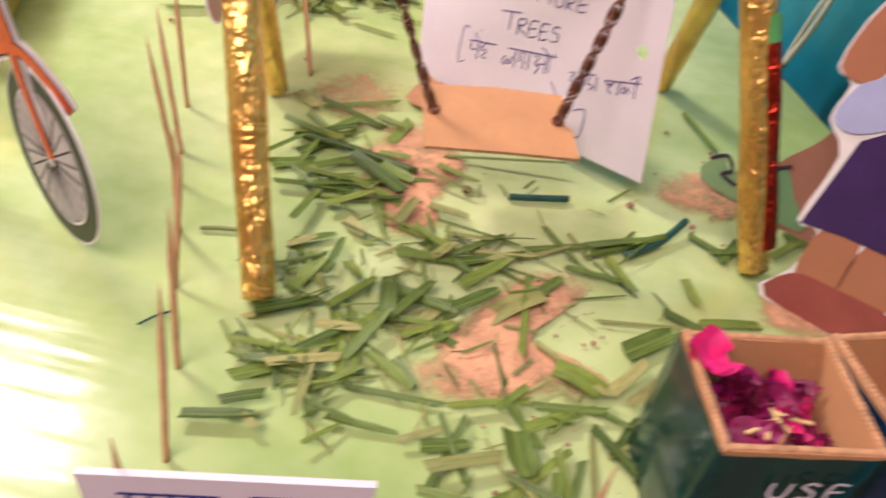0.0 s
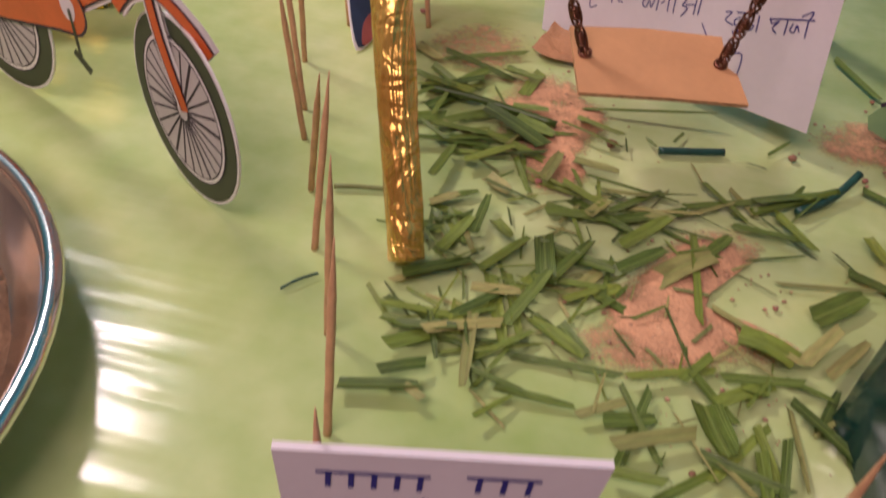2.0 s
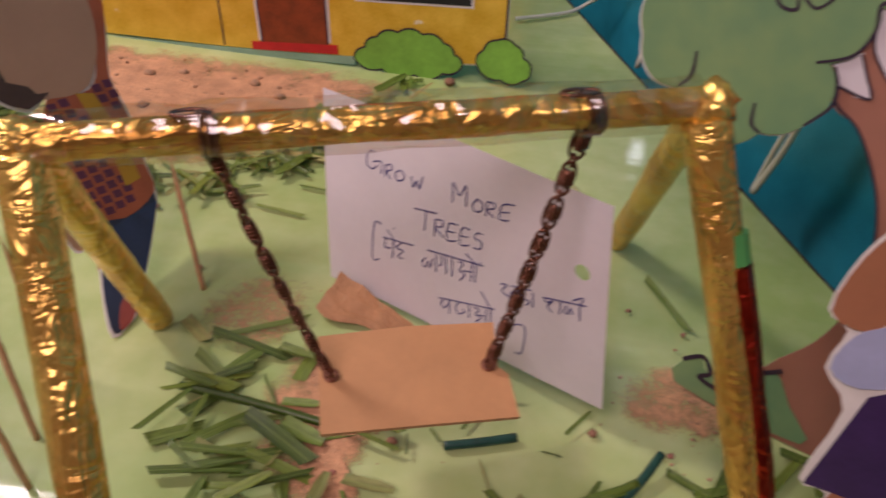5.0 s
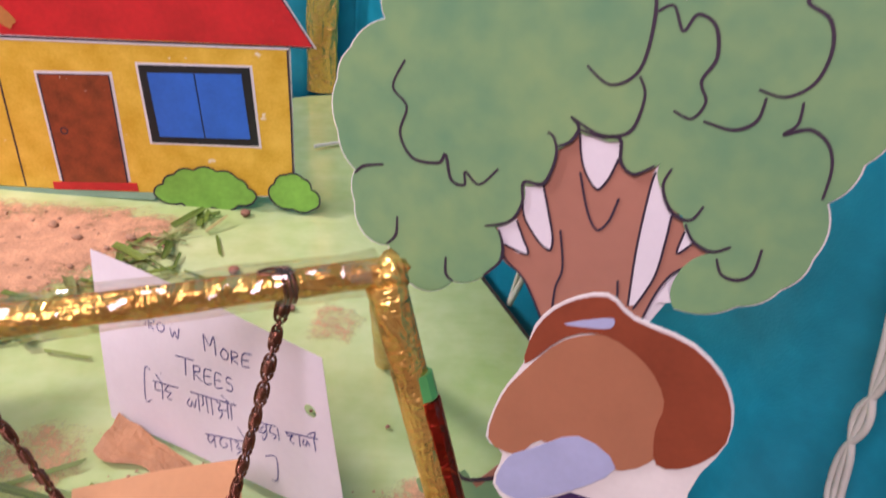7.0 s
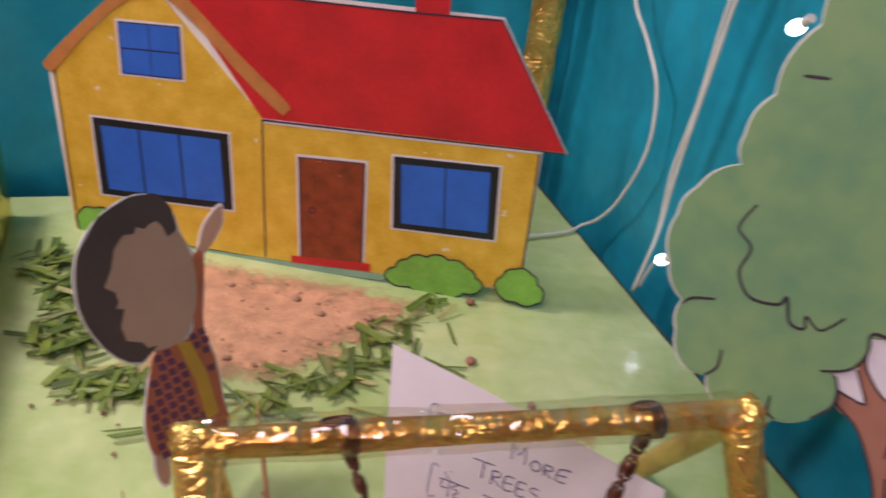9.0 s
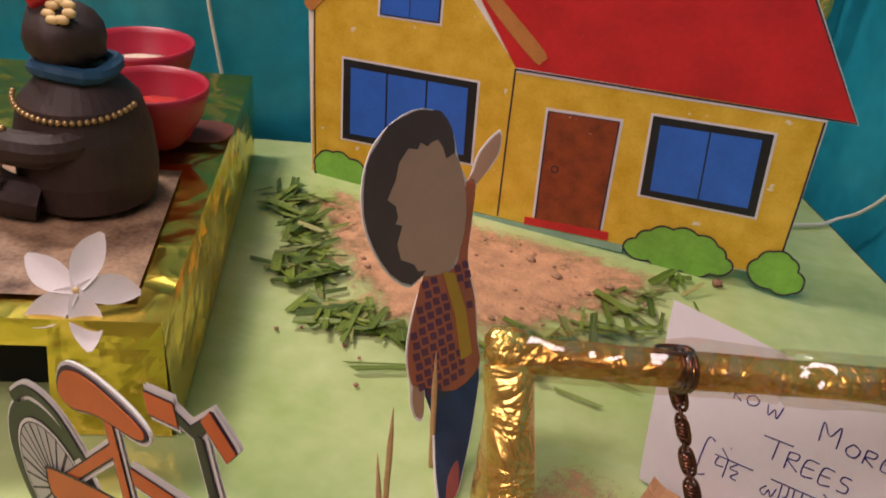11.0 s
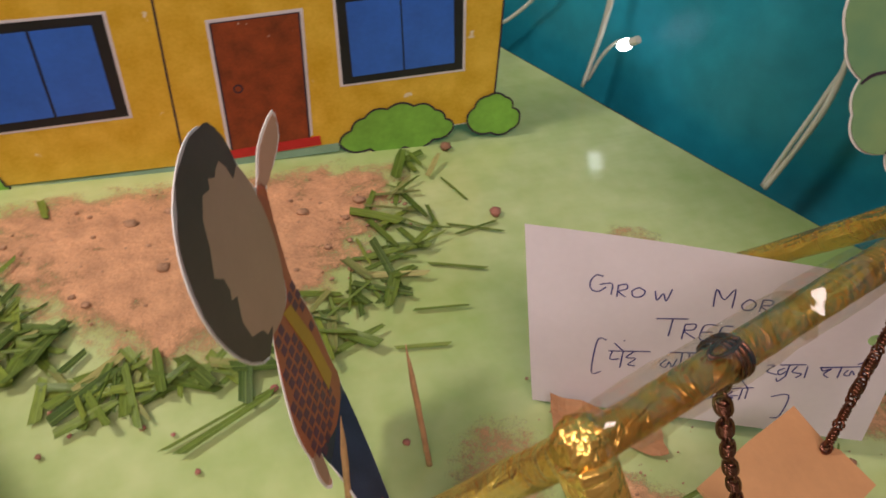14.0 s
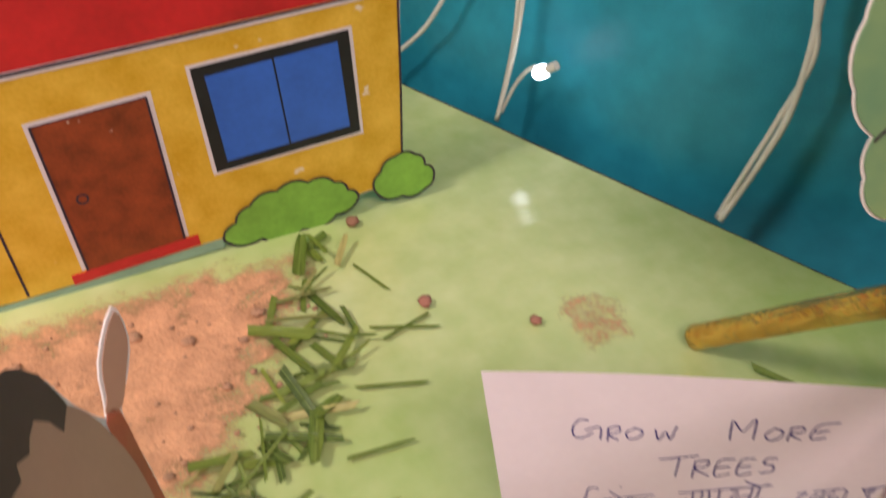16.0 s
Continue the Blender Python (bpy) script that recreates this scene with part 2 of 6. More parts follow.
# the rim of a soil patch thins out into separate grains
DUST = mat("thin_orange_soil", (0.60, 0.325, 0.175), 0.95, vary=0.24, scale=90, bump=0.6, bump_scale=420)
_n, _l = DUST.node_tree.nodes, DUST.node_tree.links
_at, _tc, _ns, _ns2 = _n.new("ShaderNodeAttribute"), _n.new("ShaderNodeTexCoord"), _n.new("ShaderNodeTexNoise"), _n.new("ShaderNodeTexNoise")
_at.attribute_name = "cover"
_ns.inputs["Scale"].default_value, _ns.inputs["Detail"].default_value, _ns.inputs["Roughness"].default_value = 95, 9, 0.8
_ns2.inputs["Scale"].default_value = 1500
_l.new(_tc.outputs["Object"], _ns.inputs["Vector"])
_l.new(_tc.outputs["Object"], _ns2.inputs["Vector"])
_a1, _a2, _th = _n.new("ShaderNodeMath"), _n.new("ShaderNodeMath"), _n.new("ShaderNodeMapRange")
_a1.operation = "MULTIPLY_ADD"
_a1.inputs[1].default_value = 0.55
_l.new(_at.outputs["Fac"], _a1.inputs[0])
_l.new(_ns.outputs[0], _a1.inputs[2])
_a2.operation = "MULTIPLY_ADD"
_a2.inputs[1].default_value = 0.34
_l.new(_ns2.outputs[0], _a2.inputs[0])
_l.new(_a1.outputs[0], _a2.inputs[2])
_th.inputs[1].default_value, _th.inputs[2].default_value = 0.74, 1.06
_l.new(_a2.outputs[0], _th.inputs[0])
_l.new(_th.outputs[0], _n["Principled BSDF"].inputs["Alpha"])
STONE = mat("red_brown_pebble", (0.36, 0.17, 0.11), 0.85, vary=0.3, scale=400, objvary=0.3)
CRUMB = mat("brown_soil_crumb", (0.43, 0.25, 0.15), 0.95, vary=0.35, scale=300, bump=0.6, bump_scale=900)
BLADE = mat("cut_grass_blade", (0.090, 0.158, 0.020), 0.36, vary=0.35, scale=2.5, objvary=0.6)
BLADEDRY = mat("dry_olive_blade", (0.26, 0.27, 0.085), 0.5, vary=0.3, scale=2.5, objvary=0.35)


def veined(m):
    """Fine lengthwise veins and a paler midrib on a blade, from its own coordinates."""
    n, l = m.node_tree.nodes, m.node_tree.links
    b = n["Principled BSDF"]
    src = b.inputs["Base Color"].links[0].from_socket
    tc = n.new("ShaderNodeTexCoord")
    mp = n.new("ShaderNodeMapping")
    mp.inputs["Scale"].default_value = (0.7, 16, 1)
    l.new(tc.outputs["Object"], mp.inputs["Vector"])
    vn = n.new("ShaderNodeTexNoise")
    vn.inputs["Scale"].default_value, vn.inputs["Detail"].default_value = 1.0, 3
    l.new(mp.outputs[0], vn.inputs["Vector"])
    sep = n.new("ShaderNodeSeparateXYZ")
    l.new(tc.outputs["Object"], sep.inputs[0])
    ab = n.new("ShaderNodeMath")
    ab.operation = "ABSOLUTE"
    l.new(sep.outputs[1], ab.inputs[0])
    rib = n.new("ShaderNodeMapRange")
    rib.inputs[1].default_value, rib.inputs[2].default_value = 0.02, 0.09
    rib.inputs[3].default_value, rib.inputs[4].default_value = 0.45, 0.0
    l.new(ab.outputs[0], rib.inputs[0])
    vein = n.new("ShaderNodeMapRange")
    vein.inputs[1].default_value, vein.inputs[2].default_value = 0.45, 0.75
    vein.inputs[3].default_value, vein.inputs[4].default_value = 0.0, 0.5
    l.new(vn.outputs[0], vein.inputs[0])
    mx = n.new("ShaderNodeMath")
    mx.operation = "MAXIMUM"
    l.new(rib.outputs[0], mx.inputs[0])
    l.new(vein.outputs[0], mx.inputs[1])
    mix = n.new("ShaderNodeMix")
    mix.data_type = "RGBA"
    mix.inputs[7].default_value = (0.27, 0.38, 0.09, 1)
    l.new(mx.outputs[0], mix.inputs[0])
    l.new(src, mix.inputs[6])
    l.new(mix.outputs[2], b.inputs["Base Color"])
    bp = n.new("ShaderNodeBump")
    bp.inputs["Strength"].default_value, bp.inputs["Distance"].default_value = 0.5, 0.0004
    l.new(vn.outputs[0], bp.inputs["Height"])
    l.new(bp.outputs[0], b.inputs["Normal"])


veined(BLADE)
veined(BLADEDRY)
BLADEDARK = mat("dark_teal_stem", (0.012, 0.07, 0.055), 0.4, vary=0.3, scale=150)
DGREEN = mat("dark_green_glaze_paper", (0.004, 0.038, 0.032), 0.14, vary=0.3, scale=40, bump=0.35, bump_scale=45)
NAVYP = mat("navy_glaze_paper", (0.008, 0.025, 0.06), 0.16, vary=0.3, scale=40, bump=0.3, bump_scale=45)
PETAL = mat("magenta_petal", (0.20, 0.005, 0.045), 0.5, vary=0.45, scale=120, objvary=0.5)
PETALB = mat("bright_pink_petal", (0.70, 0.02, 0.17), 0.45, vary=0.2, scale=120)
CREAM = mat("cream_stalk", (0.70, 0.50, 0.22), 0.6)
CLAY = mat("dark_brown_clay", (0.034, 0.017, 0.013), 0.6, vary=0.3, scale=60, bump=0.3, bump_scale=150)
BOWLR = mat("red_plastic", (0.36, 0.014, 0.035), 0.4, vary=0.15, scale=30)
RICE = mat("rice_grain", (0.75, 0.60, 0.48), 0.8, vary=0.2, scale=500, bump=0.6, bump_scale=600)
KUMKUM = mat("red_powder", (0.55, 0.03, 0.02), 0.9, vary=0.3, scale=200, bump=0.5, bump_scale=300)
FLOWERW = mat("white_petal", (0.80, 0.74, 0.74), 0.5, vary=0.05, bump=0.1, bump_scale=120)
BEAD = mat("gold_bead", (0.40, 0.26, 0.11), 0.4, metal=0.6)
SCARF = mat("blue_fabric", (0.01, 0.06, 0.12), 0.7)
BROCADE = mat("patterned_cloth", (0.30, 0.13, 0.07), 0.55, vary=0.7, scale=55, bump=0.3, bump_scale=120, tint=(0.52, 0.33, 0.2))
# near-black that paints the shade inside the gold box
BOXSHADE = mat("painted_box_shade", (0.006, 0.006, 0.006), 0.8)
WIRE = mat("cream_cable", (0.66, 0.66, 0.58), 0.4, vary=0.08)
BROWNCLOTH = mat("maroon_cloth", (0.13, 0.03, 0.02), 0.7, vary=0.3)


def glow(name, colour, strength):
    m = bpy.data.materials.new(name)
    m.use_nodes = True
    b = m.node_tree.nodes["Principled BSDF"]
    b.inputs["Emission Color"].default_value = (*colour, 1)
    b.inputs["Emission Strength"].default_value = strength
    b.inputs["Base Color"].default_value = (0.8, 0.8, 0.8, 1)
    return m


LED = glow("led_bulb", (0.85, 0.95, 1.0), 9.0)

TAPE = bpy.data.materials.new("clear_tape")
TAPE.use_nodes = True
_n, _l = TAPE.node_tree.nodes, TAPE.node_tree.links
_g = _n.new("ShaderNodeBsdfGlossy")
_g.inputs["Roughness"].default_value = 0.08
_t = _n.new("ShaderNodeBsdfTransparent")
_t.inputs[0].default_value = (0.97, 0.95, 0.9, 1)
_m = _n.new("ShaderNodeMixShader")
_m.inputs[0].default_value = 0.14
_v = _n.new("ShaderNodeTexVoronoi")
_v.inputs["Scale"].default_value = 130
_b = _n.new("ShaderNodeBump")
_b.inputs["Strength"].default_value, _b.inputs["Distance"].default_value = 0.8, 0.003
_tc = _n.new("ShaderNodeTexCoord")
_l.new(_tc.outputs["Object"], _v.inputs["Vector"])
_l.new(_v.outputs[0], _b.inputs["Height"])
_l.new(_b.outputs[0], _g.inputs["Normal"])
_l.new(_t.outputs[0], _m.inputs[1])
_l.new(_g.outputs[0], _m.inputs[2])
_l.new(_m.outputs[0], _n["Material Output"].inputs[0])


# ---- mesh tools ----
def link(name, bm, material, parent=None, label="", smooth=False):
    me = bpy.data.meshes.new(name)
    bm.normal_update()
    bm.to_mesh(me)
    bm.free()
    for m in material if isinstance(material, (list, tuple)) else [material]:
        me.materials.append(m)
    if smooth:
        me.polygons.foreach_set("use_smooth", [True] * len(me.polygons))
    o = new(name, me)
    if parent:
        o.parent = parent
    if label:
        o["label"] = label
    return o


def part(name, bm, material, parent, label="", smooth=False):
    return link(name, bm, material, parent, label, smooth)


def thing(name, m, label, category, group="", kind=""):
    o = new(name)
    o.empty_display_size = 0.01
    o.matrix_world = m
    return tagged(o, label, category, group, kind)


def plane_frame(p, u, v):
    """A pose whose x runs along u, y along v (up the card) and z towards the viewer; cards are drawn in mm."""
    u, v = Vector(u).normalized(), Vector(v)
    v = (v - u * v.dot(u)).normalized()
    w = u.cross(v)
    m = Matrix((u, v, w)).transposed().to_4x4()
    m.translation = Vector(p)
    return m


def spline(pts, closed=True, steps=6):
    n, out = len(pts), []
    for i in range(n if closed else n - 1):
        q = [pts[(i + k) % n] if closed else pts[min(max(i + k, 0), n - 1)] for k in (-1, 0, 1, 2)]
        for s in range(steps):
            t = s / steps
            out.append(tuple(0.5 * (2 * q[1][c] + (q[2][c] - q[0][c]) * t + (2 * q[0][c] - 5 * q[1][c] + 4 * q[2][c] - q[3][c]) * t * t
                             + (3 * q[1][c] - q[0][c] - 3 * q[2][c] + q[3][c]) * t ** 3) for c in range(len(pts[0]))))
    if not closed:
        out.append(tuple(pts[-1]))
    return out


def scallop(pts, bulge=0.28, steps=6):
    """A cloud outline: from point to point in arcs that swell outwards (points run clockwise)."""
    out, n = [], len(pts)
    for i in range(n):
        (ax, ay), (bx, by) = pts[i], pts[(i + 1) % n]
        for s in range(steps):
            t = s / steps
            h = bulge * 4 * t * (1 - t)
            out.append((ax + (bx - ax) * t - (by - ay) * h, ay + (by - ay) * t + (bx - ax) * h))
    return out


def slab(bm, pts, z0, z1, mi=0, bend=None, side=None):
    """A flat polygon in mm, from depth z0 to z1, in metres in the mesh."""
    if sum(pts[i][0] * pts[(i + 1) % len(pts)][1] - pts[(i + 1) % len(pts)][0] * pts[i][1] for i in range(len(pts))) < 0:
        pts = pts[::-1]
    f = bend or (lambda x, y: 0.0)
    lo = [bm.verts.new((x / 1000, y / 1000, (z0 + f(x, y)) / 1000)) for x, y in pts]
    hi = [bm.verts.new((x / 1000, y / 1000, (z1 + f(x, y)) / 1000)) for x, y in pts]
    fa = [bm.faces.new(hi), bm.faces.new(lo[::-1])]
    for i in range(len(pts)):
        j = (i + 1) % len(pts)
        fa.append(bm.faces.new((lo[i], lo[j], hi[j], hi[i])))
    for k, x in enumerate(fa):
        x.material_index = mi if (k == 0 or side is None) else side
    for x in fa[:2]:
        x.normal_update()
    bmesh.ops.triangulate(bm, faces=fa[:2])
    return bm


def ribbon(bm, pts, width, z0, z1, mi=0, taper=0.0):
    """A drawn line of that width along pts, in mm."""
    n = len(pts)
    left, right = [], []
    for i, (x, y) in enumerate(pts):
        ax, ay = pts[max(i - 1, 0)]
        bx, by = pts[min(i + 1, n - 1)]
        d = math.hypot(bx - ax, by - ay) or 1.0
        w = width / 2 * (1 - taper * abs(2 * i / max(n - 1, 1) - 1))
        nx, ny = -(by - ay) / d * w, (bx - ax) / d * w
        left.append((x + nx, y + ny))
        right.append((x - nx, y - ny))
    for z, flip in ((z1, False), (z0, True)):
        a = [bm.verts.new((x / 1000, y / 1000, z / 1000)) for x, y in left]
        b = [bm.verts.new((x / 1000, y / 1000, z / 1000)) for x, y in right]
        for i in range(n - 1):
            q = (b[i], b[i + 1], a[i + 1], a[i])
            bm.faces.new(q[::-1] if flip else q).material_index = mi
    return bm


def tube(bm, pts, radius, sides=8, mi=0, closed=False, taper=None, flat=1.0, wobble=0.0, rng=None):
    """A round bar along 3D points in metres."""
    pts = [Vector(p) for p in pts]
    n, rings = len(pts), []
    ref = Vector((0.13, 0.29, 0.95))
    for i, p in enumerate(pts):
        d = (pts[(i + 1) % n] - pts[i - 1]) if closed else (pts[min(i + 1, n - 1)] - pts[max(i - 1, 0)])
        d.normalize()
        a = d.cross(ref).normalized() if abs(d.dot(ref)) < 0.98 else d.cross(Vector((1, 0, 0))).normalized()
        b = d.cross(a)
        r = radius * (taper(i / max(n - 1, 1)) if taper else 1)
        ring = []
        for k in range(sides):
            t = 2 * math.pi * k / sides
            rr = r * (1 + (rng.uniform(-wobble, wobble) if rng else 0))
            ring.append(bm.verts.new(p + a * (rr * math.cos(t)) + b * (rr * flat * math.sin(t))))
        rings.append(ring)
    for i in range(n if closed else n - 1):
        r0, r1 = rings[i], rings[(i + 1) % n]
        for k in range(sides):
            bm.faces.new((r0[k], r0[(k + 1) % sides], r1[(k + 1) % sides], r1[k])).material_index = mi
    if not closed:
        bm.faces.new(rings[0][::-1]).material_index = mi
        bm.faces.new(rings[-1]).material_index = mi
    return bm


def lathe(bm, profile, sides=32, centre=(0, 0, 0), mi=0):
    cx, cy, cz = centre
    rings = [[bm.verts.new((cx + r * math.cos(2 * math.pi * k / sides), cy + r * math.sin(2 * math.pi * k / sides), cz + z)) for k in range(sides)] for r, z in profile]
    for a, b in zip(rings, rings[1:]):
        for k in range(sides):
            bm.faces.new((a[k], a[(k + 1) % sides], b[(k + 1) % sides], b[k])).material_index = mi
    bm.faces.new(rings[0][::-1]).material_index = mi
    bm.faces.new(rings[-1]).material_index = mi
    return bm


def block(bm, x0, x1, y0, y1, z0, z1, mi=0):
    v = [bm.verts.new(p) for p in ((x0, y0, z0), (x1, y0, z0), (x1, y1, z0), (x0, y1, z0), (x0, y0, z1), (x1, y0, z1), (x1, y1, z1), (x0, y1, z1))]
    for q in ((3, 2, 1, 0), (4, 5, 6, 7), (0, 1, 5, 4), (1, 2, 6, 5), (2, 3, 7, 6), (3, 0, 4, 7)):
        bm.faces.new([v[i] for i in q]).material_index = mi
    return bm


def blob(bm, centre, radii, mi=0, rough=0.0, seg=16, turn=None):
    r = bmesh.ops.create_uvsphere(bm, u_segments=seg, v_segments=max(seg // 2, 6), radius=1.0)
    for v in r["verts"]:
        k = 1 + rough * noise.noise(v.co * 2.3 + Vector(centre) * 90)
        p = Vector((v.co.x * radii[0] * k, v.co.y * radii[1] * k, v.co.z * radii[2] * k))
        v.co = (turn @ p if turn else p) + Vector(centre)
    for f in {f for v in r["verts"] for f in v.link_faces}:
        f.material_index, f.smooth = mi, True
    return bm


# ---- setting: the table in its draped corner ----
TURN = 21.5
TB = pose(0.232, 0.198, 0, 0, 0, TURN)          # on the front edge; x along it, y towards the back


def sheet_grid(name, x0, x1, y0, y1, nx, ny, f, material):
    bm = bmesh.new()
    g = [[bm.verts.new(f(x0 + (x1 - x0) * i / nx, y0 + (y1 - y0) * j / ny)) for i in range(nx + 1)] for j in range(ny + 1)]
    for j in range(ny):
        for i in range(nx):
            bm.faces.new((g[j][i], g[j][i + 1], g[j + 1][i + 1], g[j + 1][i]))
    return link(name, bm, material, smooth=True)


XL, XR, YB = -0.95, 0.165, 0.555


def sheet_at(x, y):
    edge = 0.0008 * math.sin(31 * x + 3) if y > YB - 0.01 or y < 0.01 else 0
    z = 0.0005 * noise.noise(Vector((x * 5, y * 7, 1))) + 0.00035 * noise.noise(Vector((x * 9 - y * 5, y * 34 + x * 10, 4))) - 0.0008
    return TB @ Vector((x, y + edge, z))


o = sheet_grid("ground", XL, XR, 0.0, YB, 150, 130, sheet_at, SHEET)
tagged(o, "glossy light green poster sheet spread over the table", "table cover", kind="structure")
bm = bmesh.new()
block(bm, XL, XR + 0.004, -0.012, YB + 0.004, -0.03, -0.003)
o = link("table_top", bm, BOARD)
o.matrix_world = TB
tagged(o, "dark brown wooden table board under the green sheet", "table", kind="structure")


def drape(name, x0, x1, z0, z1, pose_m, seed, depth, flare=0.0):
    """Hanging cloth with upright folds; x along the wall, z up, folds in y."""
    def f(x, z):
        a = noise.noise(Vector((x * 9, seed, z * 0.6))) * depth + noise.noise(Vector((x * 26, seed + 5, z * 1.5))) * depth * 0.35
        a += 0.004 * noise.noise(Vector((x * 40, seed, z * 30))) - flare * max(0.0, 0.30 - x)
        return pose_m @ Vector((x, a, z))
    return sheet_grid(name, x0, x1, z0, z1, 180, 60, f, TEAL)


o = drape("wall_back", -1.0, 0.19, -0.75, 1.2, TB @ pose(0, YB + 0.022, 0), 3.0, 0.014)
tagged(o, "teal satin cloth hung in folds behind the table", "drape", kind="structure")
o = drape("wall_side", -0.35, 0.62, -0.75, 1.2, TB @ pose(XR + 0.022, 0, 0, 0, 0, 90), 9.0, 0.012, 0.25)
tagged(o, "teal satin cloth hung in folds beside the table", "drape", kind="structure")

for name, box in (("wall_left", (-1.6, -1.5, -2.6, 1.3, -0.75, 1.75)), ("wall_front", (-1.6, 1.5, -2.6, -2.5, -0.75, 1.75)),
                  ("wall_right", (1.4, 1.5, -2.5, 1.3, -0.75, 1.75)), ("wall_rear", (-1.5, 1.4, 1.2, 1.3, -0.75, 1.75))):
    bm = bmesh.new()
    block(bm, *box)
    tagged(link(name, bm, WALLM), "plain cream painted room wall", "wall", kind="structure")
bm = bmesh.new()
block(bm, -1.6, 1.5, -2.6, 1.3, -0.8, -0.752)
tagged(link("floor", bm, FLOORM), "dull brown room floor", "floor", kind="structure")
bm = bmesh.new()
block(bm, -1.6, 1.5, -2.6, 1.3, 1.752, 1.8)
tagged(link("ceiling", bm, WALLM), "plain pale room ceiling", "ceiling", kind="structure")

# ---- paper house ----
HOUSE = plane_frame((0.0405, 0.5948, 0.0), (0.998, -0.065, 0), (0.0018, 0.0279, 1.0))
house = thing("paper_house", HOUSE, "painted cut-out house with yellow walls and red roof", "cut-out house")
WL, WR, DIV = -163, 126, -37


def poly(name, pts, z0, z1, material, parent, label="", bend=None):
    return part(name, slab(bmesh.new(), pts, z0, z1, bend=bend), material, parent, label)


def line(name, pts, width, z, material, parent, smooth=False):
    return part(name, ribbon(bmesh.new(), spline(pts, False) if smooth else pts, width, z - 0.15, z), material, parent)


wall = poly("wall", [(WL, 0), (DIV, 2), (62, 6), (128, 12), (126, 104), (95, 106), (DIV, 96), (-104, 166), (-166, 107)], -1.2, 0, YELLOW, house, "yellow painted walls on card")
poly("card_edge", [(-164.2, 1), (62, 4.5), (129.2, 10.5), (127.6, 102.8), (141.8, 103.6), (95, 173.8), (-50, 168), (-104, 168), (-170, 108)], -1.5, -1.25, CARD, wall, "white cut edge of the card")
roof = poly("roof", [(-37, 96), (50, 100.5), (140, 105), (94, 172), (-50, 166), (-92, 158), (-82, 155)], 0.02, 0.32, RED, house, "red painted roof")
poly("chimney", [(47.5, 170), (66, 171), (65.5, 186), (46.5, 185)], 0.0, 0.3, RED, roof)
poly("margin", [(-37, 96), (50, 100), (127, 104), (127, 102), (50, 97.6), (-36, 93.2)], 0.02, 0.3, WHITEP, roof)
line("outline", [(-37, 95), (50, 99.5), (140.5, 104.5), (94.5, 172.5)], 1.1, 0.52, OUTLINE, roof)
line("outline", [(-50, 166), (47, 169.5), (94, 172.4)], 1.0, 0.52, OUTLINE, roof)
poly("gable_trim", spline([(-171, 106), (-168, 113), (-132, 148), (-104, 170), (-80, 158), (-50, 131), (-22, 108), (-22.5, 102.5), (-27, 101.5), (-52, 122), (-82, 150), (-104, 159), (-134, 138), (-162, 108), (-166, 104)], True, 3), 0.35, 0.75, TRIM, house, "orange brown gable boards")
line("outline", [(DIV, 95), (-36, 60), (-34, 3)], 1.0, 0.2, OUTLINE, wall)
line("outline", [(126, 104), (127.5, 60), (128.3, 12)], 1.0, 0.2, OUTLINE, wall)
line("outline", [(-165, 107), (-163.4, 60), (-161, 12)], 0.9, 0.2, OUTLINE, wall)
door = poly("door", [(-14, 75.5), (26, 78.5), (28.5, 11), (-10.5, 8)], 0.1, 0.35, DOORP, house, "brown painted door")
poly("margin", [(-16, 77.2), (28, 80.4), (30.4, 12), (-12.6, 8.4)], 0.02, 0.08, WHITEP, door)
line("outline", [(-10.5, 8), (-14, 75.5), (26, 78.5), (28.5, 11)], 1.0, 0.5, OUTLINE, door)
part("knob", ribbon(bmesh.new(), [(-4.5 + 2 * math.cos(a * 0.5), 42 + 2 * math.sin(a * 0.5)) for a in range(14)], 0.8, 0.4, 0.55), OUTLINE, door)
poly("step", [(-17, 7.5), (34, 11.5), (34.4, 6.2), (-16.8, 2.6)], 0.1, 0.6, RED, house, "red painted doorstep")
poly("plinth", [(-115, -1), (-17, 2.4), (44, 6), (44, 1), (-20, -1.5), (-115, -3)], 0.1, 0.3, GREYBASE, house)


